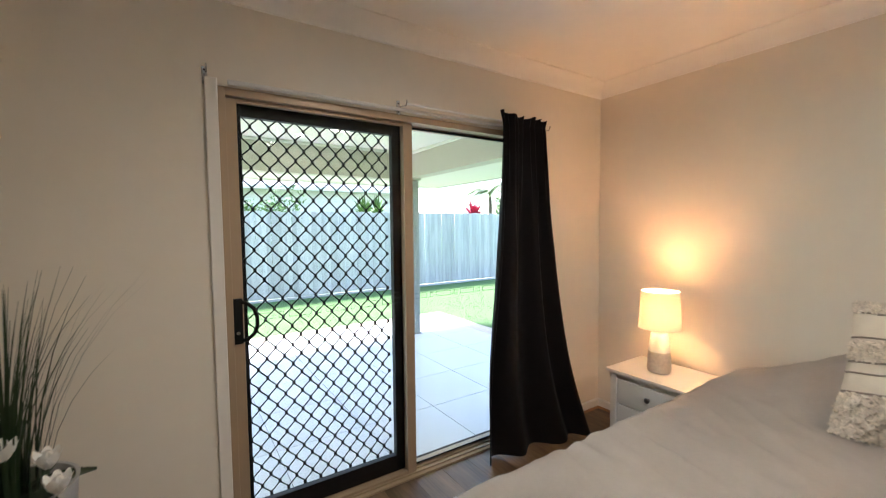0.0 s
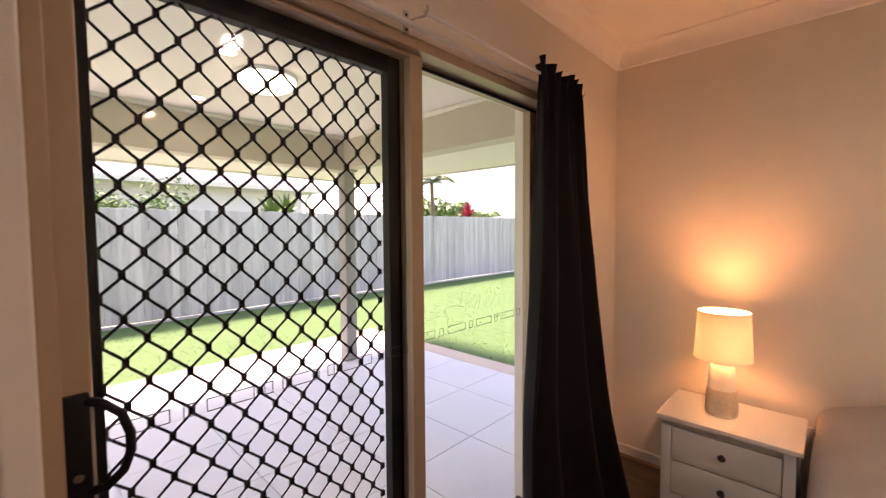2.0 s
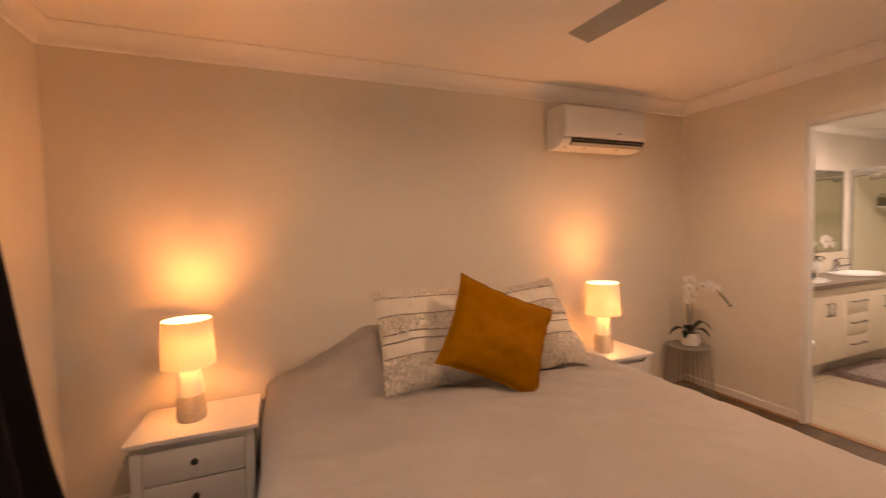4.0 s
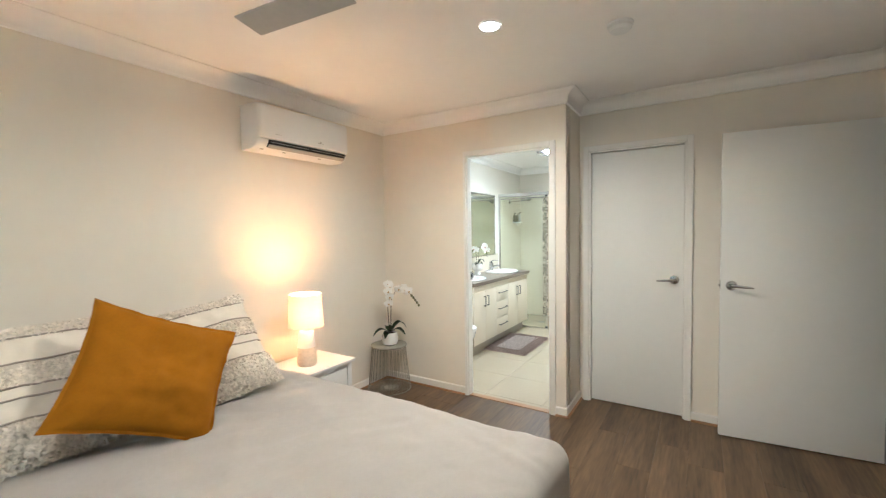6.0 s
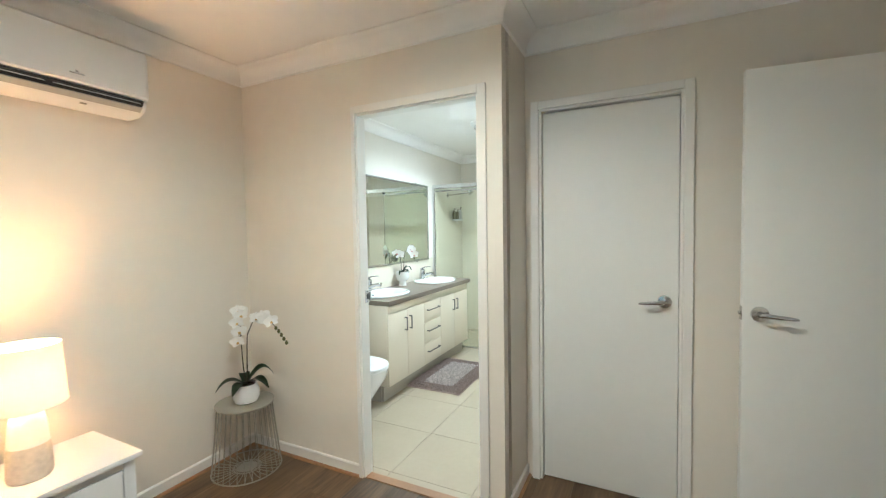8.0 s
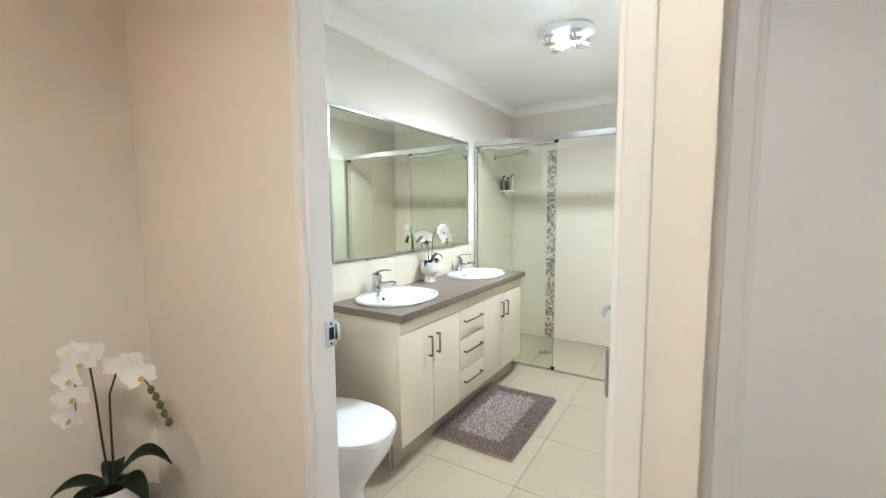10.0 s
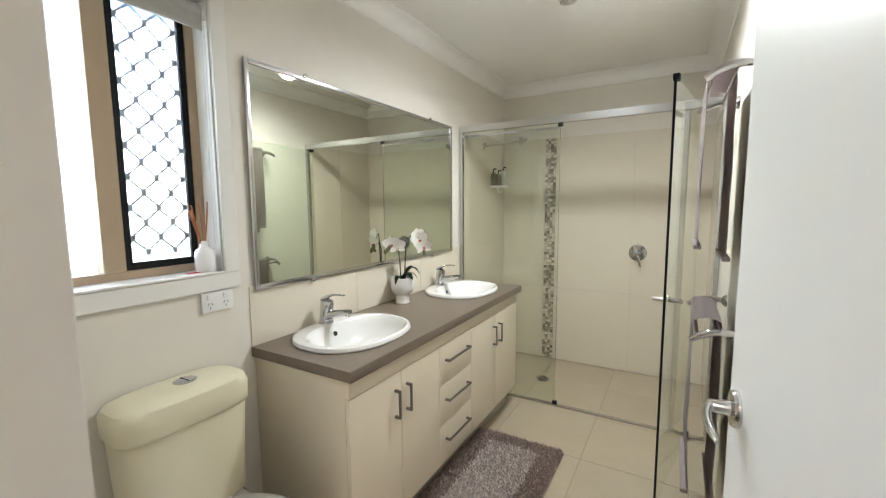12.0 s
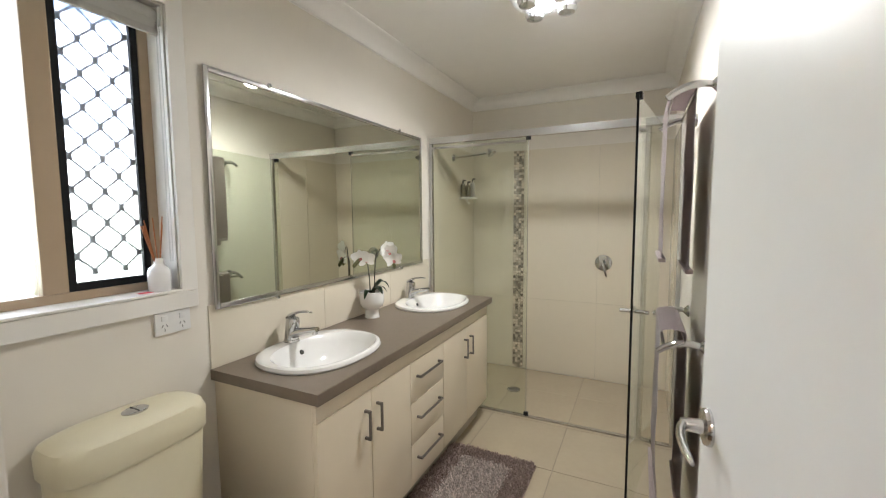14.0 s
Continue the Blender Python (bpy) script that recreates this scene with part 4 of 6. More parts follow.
part("badge_mark", boxm(0.489, -0.2120, 0.108, 0.500, -0.2095, 0.116, 0.001), M_SATIN, badge)
part("label_bar", boxm(0.110, -0.2125, 0.098, 0.155, -0.2100, 0.101), M_SATIN, ac)
part("indicator", boxm(0.112, -0.2112, 0.160, 0.130, -0.2085, 0.165), M_LAMPW, ac, "small pale indicator")

# ---------------------------------------------------------------- ceiling fittings
fan = thing("ceiling_fan", pose(2.335, -1.72, CEIL), "white ceiling fan with flat blades", "ceiling fan")
part("canopy", lathe(bmesh.new(), [(0.065, 0.0), (0.062, -0.035), (0.025, -0.055)], 28), M_WHITE, fan)
part("motor", lathe(bmesh.new(), [(0.014, -0.05), (0.014, -0.13), (0.085, -0.15), (0.098, -0.185), (0.090, -0.225), (0.03, -0.245)], 32), M_WHITE, fan)
for k in range(2):
    a = 95 + k * 180
    bl = bmesh.new()
    box(bl, 0.13, -0.060, -0.003, 0.61, 0.060, 0.004, 0.003)
    part("blade", bl, M_BLIND, fan, "flat grey-white blade", at=pose(0, 0, -0.215, 0, 0, a) @ pose(0, 0, 0, 9, 0, 0))
    part("blade_arm", boxm(0.07, -0.018, -0.212, 0.16, 0.018, -0.206), M_SATIN, fan, at=pose(0, 0, 0, 0, 0, a))


def downlight(m, glow_mat, label, r=0.045):
    t = thing("downlight", m, label, "downlight")
    part("trim_ring", lathe(bmesh.new(), [(r, -0.004), (r + 0.012, -0.005), (r + 0.013, 0.0), (r, 0.0), (r, -0.004)], 36, cap0=False, cap1=False), M_PLASTIC, t)
    part("diffuser", lathe(bmesh.new(), [(r, -0.0015), (0.001, -0.002)], 36, cap0=True), glow_mat, t, "glowing diffuser")


# the fitting at x 1.3 is invented to go with the added spot
for dx in (1.3, 3.2):
    downlight(pose(dx, -1.70, CEIL - 0.001), M_GLOWD, "round white recessed downlight, lit")
sm = thing("smoke_alarm", pose(3.545, -2.25, CEIL), "round white smoke alarm on the ceiling", "smoke alarm")
part("base", lathe(bmesh.new(), [(0.062, 0.0), (0.062, -0.010), (0.056, -0.012)], 36), M_PLASTIC, sm)
part("cover", lathe(bmesh.new(), [(0.054, -0.012), (0.055, -0.024), (0.045, -0.036), (0.018, -0.040)], 36), M_PLASTIC, sm)

# ---------------------------------------------------------------- orchids


def petal(bm, m, ln, wd, cup=0.25):
    n = 5
    loops = []
    for i in range(n + 1):
        t = i / n
        w = wd * math.sin(math.pi * (0.12 + 0.83 * t)) ** 0.8
        loops.append([m @ Vector((w * (s - 1) / 1.0, ln * t, cup * ln * t * t + 0.18 * w * abs(s - 1))) for s in (0, 0.5, 1, 1.5, 2)])
    vs = [[bm.verts.new(p) for p in lp] for lp in loops]
    for a, b in zip(vs, vs[1:]):
        for i in range(4):
            bm.faces.new((a[i], a[i + 1], b[i + 1], b[i]))


def orchid(m, label, pot_profile, pot_top, h, sprays, leaves, group, size=0.036, lip=None):
    """sprays: (stem points, blooms along it as (t, turn), buds)."""
    t = thing("orchid", m, label, "orchid", group)
    part("pot", lathe(bmesh.new(), pot_profile, 40, cap1=False), M_CERAMIC, t, "glossy white ceramic pot")
    r = pot_top[0]
    part("bark_mulch", lathe(bmesh.new(), [(r - 0.004, pot_top[1] - 0.012), (0.6 * r, pot_top[1] - 0.006), (0.001, pot_top[1] - 0.002)], 24), M_SOIL, t, "dark bark mulch")
    rnd = random.Random(5)
    for a, ln, wd, rise in leaves:
        bm = bmesh.new()
        n = 10
        base = pot_top[1] - 0.006
        loops = []
        for i in range(n + 1):
            s = i / n
            out, up = ln * s, rise * math.sin(s * 2.2) - 0.35 * ln * s ** 3
            w = wd * math.sin(math.pi * (0.08 + 0.90 * s)) ** 0.7
            loops.append([Vector((out, k * w, base + up + 0.3 * w * abs(k))) for k in (-1, -0.5, 0, 0.5, 1)])
        vs = [[bm.verts.new(p) for p in lp] for lp in loops]
        for aa, bb in zip(vs, vs[1:]):
            for i in range(4):
                bm.faces.new((aa[i], aa[i + 1], bb[i + 1], bb[i]))
        bmesh.ops.solidify(bm, geom=bm.faces[:], thickness=0.002)
        part("leaf", bm, M_LEAF, t, "dark green strap leaf", at=pose(0, 0, 0, 0, 0, a))
    for pts, blooms, buds in sprays:
        P = [Vector(p) for p in pts]

        def at(s):
            k = min(int(s * (len(P) - 1)), len(P) - 2)
            f = s * (len(P) - 1) - k
            return P[k].lerp(P[k + 1], f)
        fine = [at(i / 24) for i in range(25)]
        st = part("stem", tube(bmesh.new(), fine, [0.0036 - 0.0022 * i / 24 for i in range(25)], 8), M_STEM, t, "dark slender stem")
        for s, yaw, pitch in blooms:
            c = at(s) + Vector((0.014 * math.cos(radians(yaw - 90)), 0.014 * math.sin(radians(yaw - 90)), 0.0))
            fm = Matrix.Translation(c) @ pose(0, 0, 0, 90 + pitch, 0, yaw) @ pose(0, 0, 0, 0, 0, rnd.uniform(-20, 20))
            bm = bmesh.new()
            for a in (90, -30, 210):
                petal(bm, fm @ pose(0, 0, -0.002, 0, 0, a - 90), size * 0.95, size * 0.33)
            for a in (25, 155):
                petal(bm, fm @ pose(0, 0, 0.001, 0, 0, a - 90), size * 1.08, size * 0.54)
            f = part("bloom", bm, M_PETAL, t, "white open bloom")
            bm = bmesh.new()
            for a in (180, 150, 210):
                petal(bm, fm @ pose(0, 0, 0.006, 0, 0, a), size * 0.28, size * 0.11, 0.9)
            part("lip", bm, lip or M_LIP, f, "amber lip of a bloom" if lip else "pink lip of a bloom")
        for s in buds:
            c = at(s) + Vector((0, -0.004, -0.006))
            part("bud", lathe(bmesh.new(), [(0.001, -0.013), (0.008, -0.006), (0.0095, 0.001), (0.006, 0.010), (0.001, 0.014)], 12, tuple(c)), M_BUD, st, "closed green bud")
    return t


# wire side table in the corner
TX, TY = 4.160, -0.205
wt = thing("wire_side_table", pose(TX, TY, 0), "round grey-green metal side table with a flared wire cage", "side table")
part("tabletop", lathe(bmesh.new(), [(0.001, 0.391), (0.158, 0.391), (0.162, 0.395), (0.162, 0.403), (0.158, 0.405), (0.001, 0.405)], 56), M_WIRE, wt)
part("base_ring", tube(bmesh.new(), [(0.192 * math.cos(i * math.pi / 32), 0.192 * math.sin(i * math.pi / 32), 0.004) for i in range(65)], 0.004, 8), M_WIRE, wt)
part("inner_ring", tube(bmesh.new(), [(0.075 * math.cos(i * math.pi / 24), 0.075 * math.sin(i * math.pi / 24), 0.004) for i in range(49)], 0.003, 8), M_WIRE, wt)
part("base_disc", lathe(bmesh.new(), [(0.001, 0.001), (0.055, 0.001), (0.055, 0.005), (0.001, 0.005)], 32), M_WIRE, wt)
for k in range(30):
    a = 2 * math.pi * k / 30
    c, s = math.cos(a), math.sin(a)
    part("wire", tube(bmesh.new(), [(0.150 * c, 0.150 * s, 0.393), (0.166 * c, 0.166 * s, 0.23), (0.186 * c, 0.186 * s, 0.05), (0.192 * c, 0.192 * s, 0.010), (0.14 * c, 0.14 * s, 0.004), (0.055 * c, 0.055 * s, 0.004)],
                      0.0021, 6), M_WIRE, wt)

orchid(pose(TX - 0.005, TY - 0.02, 0.405), "white orchid with arching sprays in a round white pot",
       [(0.045, 0), (0.064, 0.010), (0.075, 0.040), (0.073, 0.075), (0.060, 0.112), (0.054, 0.112), (0.062, 0.085)], (0.062, 0.112), 0.5,
       [([(0, 0, 0.10), (-0.008, 0.01, 0.24), (-0.015, 0.01, 0.40), (-0.03, -0.01, 0.53), (-0.05, -0.03, 0.56), (-0.07, -0.05, 0.52), (-0.08, -0.06, 0.45), (-0.085, -0.07, 0.38)],
         [(0.50, 0, -10), (0.58, -50, -5), (0.66, -10, 5), (0.76, -60, 5), (0.86, -30, 5), (0.97, -60, 10)], []),
        ([(0.008, -0.005, 0.10), (0.010, -0.005, 0.26), (0.012, -0.01, 0.40), (0.025, -0.06, 0.50), (0.03, -0.125, 0.52), (0.035, -0.185, 0.49), (0.045, -0.235, 0.44), (0.05, -0.285, 0.38)],
         [(0.44, -20, 0), (0.50, -60, 5), (0.57, -30, 0), (0.64, -55, 5), (0.70, -25, 0)], [0.80, 0.85, 0.90, 0.95, 1.0])],
       [(150, 0.16, 0.034, 0.05), (-30, 0.16, 0.042, 0.10), (-75, 0.15, 0.036, 0.05), (60, 0.10, 0.03, 0.06), (200, 0.13, 0.032, 0.03)], "white orchids", 0.041, M_LIPY)

# tall planter with grass and white flowers near the sliding door
pl = thing("planter", pose(0.33, -3.13, 0), "tall pale planter with artificial grass and white flowers", "planter")
part("pot", lathe(bmesh.new(), [(0.105, 0), (0.115, 0.01), (0.150, 0.66), (0.155, 0.67), (0.145, 0.67), (0.138, 0.64), (0.001, 0.63)], 40), M_SLAB, pl, "pale grey tapered pot")
rnd = random.Random(11)
verts, faces = [], []
for k in range(150):
    a, r0 = rnd.uniform(0, 2 * math.pi), rnd.uniform(0, 0.09)
    ln, lean = rnd.uniform(0.35, 0.72), rnd.uniform(0.05, 0.42)
    bx, by = r0 * math.cos(a), r0 * math.sin(a)
    w = rnd.uniform(0.002, 0.0045)
    i0 = len(verts)
    for j in range(6):
        s = j / 5
        out = lean * ln * s ** 2.0
        x, y, z = bx + out * math.cos(a), by + out * math.sin(a), 0.63 + ln * (s - 0.25 * lean * s ** 3)
        ww = w * (1 - s) + 0.0004
        verts += [(x - ww * math.sin(a), y + ww * math.cos(a), z), (x + ww * math.sin(a), y - ww * math.cos(a), z)]
        if j:
            q = i0 + 2 * j
            faces.append((q - 2, q - 1, q + 1, q))
me = bpy.data.meshes.new("grass_blades")
me.from_pydata(verts, [], faces)
me.materials.append(M_LEAF)
ob = tagged(new("grass_blades", me), "dark green artificial grass blades", kind="stuff")
ob.parent = pl
for (x, y, z) in ((0.07, 0.10, 0.74), (0.10, 0.02, 0.80), (0.13, 0.13, 0.69)):
    bm = bmesh.new()
    for ringn, (cnt, ln, tilt) in enumerate(((7, 0.06, 50), (6, 0.05, 25))):
        for k in range(cnt):
            petal(bm, Matrix.Translation((x, y, z)) @ pose(0, 0, 0, 0, 0, k * 360 / cnt + ringn * 20) @ pose(0, 0, 0, 90 - tilt, 0, 0), ln, 0.018, 0.3)
    part("flower", bm, M_PETAL, pl, "white flower")
for a in (40, 100, 160):
    bm = bmesh.new()
    petal(bm, pose(0, 0, 0.645, 0, 0, a - 90) @ pose(0, 0, 0, 15, 0, 0), 0.19, 0.045, -0.2)
    part("broad_leaf", bm, M_LEAF, pl, "broad dark green leaf")

# ---------------------------------------------------------------- ensuite window
ROOM = ENSUITE
win = tagged(new("window_2"), "beige aluminium sliding window with obscure glass", "window", kind="structure")
win.matrix_world = ENSUITE
FY = 0.085
bm = bmesh.new()
box(bm, WN0, FY, WZ0 + 0.0, WN0 + 0.03, FY + 0.06, WZ1, 0.002)
box(bm, WN1 - 0.034, FY, WZ0, WN1, FY + 0.06, WZ1, 0.002)
box(bm, WN0 + 0.03, FY, WZ1 - 0.03, WN1 - 0.034, FY + 0.06, WZ1, 0.002)
box(bm, WN0 + 0.03, FY, WZ0, WN1 - 0.034, FY + 0.06, WZ0 + 0.032, 0.002)
part("window_frame", bm, M_ALU, win, "beige aluminium frame", False)
part("mullion", boxm(4.890, FY - 0.004, WZ0 + 0.032, 4.950, FY + 0.05, WZ1 - 0.03, 0.003), M_ALU, win, "", False)
g = part("pane", boxm(WN0 + 0.03, FY + 0.022, WZ0 + 0.03, 4.89, FY + 0.027, WZ1 - 0.03), M_FROST, win, "obscure glass pane", False)
g.visible_shadow = False
g = part("pane", boxm(4.95, FY + 0.022, WZ0 + 0.03, WN1 - 0.034, FY + 0.027, WZ1 - 0.03), M_FROST, win, "obscure glass pane", False)
g.visible_shadow = False
bm = bmesh.new()
for a in ((4.950, WZ0 + 0.032, 4.972, WZ1 - 0.03), (WN1 - 0.056, WZ0 + 0.032, WN1 - 0.034, WZ1 - 0.03), (4.972, WZ0 + 0.032, WN1 - 0.056, WZ0 + 0.056), (4.972, WZ1 - 0.056, WN1 - 0.056, WZ1 - 0.03)):
    box(bm, a[0], FY + 0.004, a[1], a[2], FY + 0.018, a[3], 0.002)
part("screen_frame", bm, M_BLACK, win, "black fly screen frame", False)
gb = grille(4.955, WN1 - 0.036, WZ0 + 0.04, WZ1 - 0.04, 0.086, 0.100, 0.0022, 0.0)
part("screen_grille", shift(gb, Matrix.Translation((0, FY + 0.055, 0)) @ Matrix(((0, 1, 0, 0), (1, 0, 0, 0), (0, 0, 1, 0), (0, 0, 0, 1)))), M_BLACK, win,
     "black diamond grille behind the glass", False)
bm = bmesh.new()
box(bm, WN0 - 0.055, -0.016, WZ0 - 0.002, WN0, -0.001, WZ1 + 0.055, 0.003), box(bm, WN1, -0.016, WZ0 - 0.002, WN1 + 0.055, -0.001, WZ1 + 0.055, 0.003)
box(bm, WN0, -0.016, WZ1, WN1, -0.001, WZ1 + 0.055, 0.003), box(bm, WN0 - 0.055, -0.016, WZ0 - 0.060, WN1 + 0.055, -0.001, WZ0 - 0.003, 0.003)
part("window_trim", bm, M_TRIM, win, "white architrave round the window", False)
part("window_sill", boxm(WN0, -0.020, WZ0 - 0.002, WN1, FY, WZ0 + 0.006, 0.003), M_TRIM, win, "white sill", False)
bm = bmesh.new()
box(bm, WN1 - 0.004, 0.0, WZ0 + 0.006, WN1 + 0.001, FY, WZ1), box(bm, WN0 - 0.001, 0.0, WZ0 + 0.006, WN0 + 0.004, FY, WZ1), box(bm, WN0 + 0.004, 0.0, WZ1 - 0.004, WN1 - 0.004, FY, WZ1 + 0.001)
part("reveal", bm, M_TRIM, win, "white reveal lining", False)
bl = thing("roller_blind", pose(0, 0, 0), "grey roller blind rolled up in the window head", "blind")
part("roll", shift(lathe(bmesh.new(), [(0.026, 0), (0.026, WN1 - WN0 - 0.03)], 24), pose(WN0 + 0.015, 0.030, WZ1 - 0.036, 0, 90, 0)), M_BLIND, bl)
part("bottom_bar", boxm(WN0 + 0.015, 0.004, WZ1 - 0.100, WN1 - 0.015, 0.016, WZ1 - 0.078, 0.004), M_BLIND, bl)
part("drop", boxm(WN0 + 0.015, 0.008, WZ1 - 0.080, WN1 - 0.015, 0.010, WZ1 - 0.030), M_BLIND, bl)
part("end_bracket", boxm(WN1 - 0.014, 0.004, WZ1 - 0.066, WN1 - 0.005, 0.058, WZ1 - 0.006, 0.003), M_PLASTIC, bl, "white end bracket")
bm = bmesh.new()
for k in range(90):
    for x in (WN1 - 0.020, WN1 - 0.011):
        lathe(bm, [(0.0006, -0.002), (0.0021, 0), (0.0006, 0.002)], 6, (x, 0.006, WZ1 - 0.06 - k * 0.0085))
tagged(part("bead_chain", bm, M_CHAIN, bl, "fine grey bead chain"), kind="stuff")

df = thing("reed_diffuser", pose(5.165, 0.022, WZ0 + 0.006), "white bottle diffuser with orange reeds on the window sill", "diffuser")
part("bottle", lathe(bmesh.new(), [(0.030, 0), (0.033, 0.004), (0.033, 0.062), (0.029, 0.076), (0.016, 0.086), (0.014, 0.090), (0.0145, 0.108), (0.010, 0.108), (0.010, 0.09)], 32), M_CERAMIC, df)
rnd = random.Random(4)
for k in range(8):
    a, ln = rnd.uniform(-0.9, 0.5), rnd.uniform(0.15, 0.19)
    dx, dy = 0.07 * a, 0.02 * rnd.uniform(-1, 1)
    part("reed", tube(bmesh.new(), [(0.002 * a, 0, 0.06), (dx, dy, 0.06 + ln)], 0.0018, 6), M_REED, df, "orange reed")
tg = thing("paper_tag", pose(5.118, 0.020, WZ0 + 0.0065), "small red paper tag on the window sill", "tag")
part("paper", boxm(-0.020, -0.012, 0, 0.020, 0.010, 0.0012, 0.0004), M_PINK, tg)

# ---------------------------------------------------------------- toilet
to = thing("toilet", pose(4.985, -0.004, 0), "cream close-coupled toilet with a white lid, closed", "toilet")


def oval(cx, cy, rx, ry, z, n=40, sq=2.3, front=1.0):
    out = []
    for i in range(n):
        a = 2 * math.pi * i / n
        c, s = math.cos(a), math.sin(a)
        out.append((cx + rx * math.copysign(abs(c) ** (2 / sq), c), cy + ry * math.copysign(abs(s) ** (2 / sq), s), z))
    return out


def cist(z, g=0.0, sq=4.0):
    return oval(0, -0.098, 0.186 + g, 0.093 + g, z, 48, sq)


part("cistern", rings(bmesh.new(), [cist(0.405, -0.025), cist(0.42, -0.012), cist(0.55, -0.008), cist(0.725, 0.0)]), M_TOILET, to, "aged cream cistern")
lid = part("cistern_lid", rings(bmesh.new(), [cist(0.727, 0.004), cist(0.735, 0.009), cist(0.790, 0.010), cist(0.812, 0.004, 3.4), cist(0.824, -0.016, 3.0), cist(0.830, -0.05, 2.6), cist(0.832, -0.085, 2.4)]), M_TOILET, to, "aged cream cistern lid")
part("flush_button", lathe(bmesh.new(), [(0.030, 0.830), (0.031, 0.835), (0.026, 0.838), (0.001, 0.838)], 32, (0.015, -0.105, 0), 1.1, 0.85), M_CHROME, lid, "chrome flush button")
part("button_split", boxm(0.013, -0.128, 0.8378, 0.016, -0.082, 0.8388), M_DARK, lid)
part("pan", rings(bmesh.new(), [oval(0, -0.33, 0.105, 0.185, 0.0), oval(0, -0.33, 0.10, 0.18, 0.02), oval(0, -0.34, 0.095, 0.175, 0.14), oval(0, -0.37, 0.125, 0.215, 0.24),
     oval(0, -0.40, 0.165, 0.245, 0.33), oval(0, -0.405, 0.178, 0.252, 0.375), oval(0, -0.405, 0.178, 0.252, 0.392)]), M_CERAMIC, to, "white ceramic pan")
part("back_shelf", boxm(-0.17, -0.24, 0.30, 0.17, -0.01, 0.404, 0.03, 3), M_CERAMIC, to)
part("seat", rings(bmesh.new(), [oval(0, -0.415, 0.182, 0.245, 0.394), oval(0, -0.415, 0.186, 0.249, 0.400), oval(0, -0.415, 0.184, 0.247, 0.409)]), M_PLASTIC, to, "white plastic seat")
part("lid", rings(bmesh.new(), [oval(0, -0.415, 0.184, 0.247, 0.411), oval(0, -0.415, 0.188, 0.251, 0.416), oval(0, -0.415, 0.184, 0.247, 0.428), oval(0, -0.415, 0.165, 0.228, 0.435), oval(0, -0.415, 0.09, 0.14, 0.438)]), M_PLASTIC, to, "white plastic lid")
for x in (-0.07, 0.07):
    part("hinge", shift(lathe(bmesh.new(), [(0.011, -0.02), (0.011, 0.02)], 14), pose(x, -0.185, 0.420, 0, 90, 0)), M_PLASTIC, to)
st = thing("stop_tap", pose(5.27, 0, 0.16), "small chrome stop tap on the wall behind the toilet", "tap")
part("body", shift(lathe(bmesh.new(), [(0.020, 0), (0.018, 0.006), (0.009, 0.010), (0.009, 0.06)], 18), pose(0, 0, 0, 90, 0, 0)), M_CHROME, st)
part("hose", tube(bmesh.new(), arc((0, -0.055, 0.0), (-0.02, -0.06, 0.14), (-0.14, -0.08, 0.25), 10), 0.005, 8), M_CHROME, st)

# ---------------------------------------------------------------- vanity
VX0, VX1, VF = 5.322, 6.965, -0.485
va = thing("vanity", pose(0, 0, 0), "cream laminate double vanity cabinet with nickel bar pulls", "vanity")
bm = bmesh.new()
box(bm, VX0, VF + 0.018, 0.135, VX0 + 0.016, -0.002, 0.788), box(bm, VX1 - 0.016, VF + 0.018, 0.135, VX1, -0.002, 0.788)
box(bm, VX0 + 0.016, VF + 0.020, 0.135, VX1 - 0.016, -0.002, 0.151), box(bm, VX0 + 0.016, -0.018, 0.151, VX1 - 0.016, -0.002, 0.788)
part("carcass", bm, M_VANITY, va, "", False)
part("kickboard", boxm(VX0 + 0.02, VF + 0.07, 0.0, VX1 - 0.005, VF + 0.086, 0.135), M_KICK, va, "taupe kickboard", False)
part("kick_side", boxm(VX0 + 0.004, VF + 0.086, 0.0, VX0 + 0.020, -0.002, 0.135), M_KICK, va, "", False)
part("top_rail", boxm(VX0, VF, 0.722, VX1, VF + 0.018, 0.788, 0.0015), M_VANITY, va)


def pull(parent, c, ln, upright):
    x, y, z = c
    bm = bmesh.new()
    if upright:
        box(bm, x - 0.005, y - 0.028, z - ln / 2, x + 0.005, y - 0.020, z + ln / 2, 0.0015)
        for k in (-1, 1):
            box(bm, x - 0.005, y - 0.022, z + k * ln / 2 - (0.010 if k > 0 else 0), x + 0.005, y, z + k * ln / 2 + (0 if k > 0 else 0.010), 0.001)
    else:
        box(bm, x - ln / 2, y - 0.028, z - 0.005, x + ln / 2, y - 0.020, z + 0.005, 0.0015)
        for k in (-1, 1):
            box(bm, x + k * ln / 2 - (0.010 if k > 0 else 0), y - 0.022, z - 0.005, x + k * ln / 2 + (0 if k > 0 else 0.010), y, z + 0.005, 0.001)
    part("pull", bm, M_PULL, parent, "brushed nickel bar pull", False)


for x0, x1, hx in ((VX0, 5.622, 5.580), (5.622, 5.925, 5.658), (6.270, 6.600, 6.560), (6.600, VX1, 6.645)):
    d = part("cabinet_door", boxm(x0 + 0.0015, VF, 0.137, x1 - 0.0015, VF + 0.018, 0.719, 0.0015), M_VANITY, va)
    pull(d, (hx, VF, 0.600), 0.115, True)
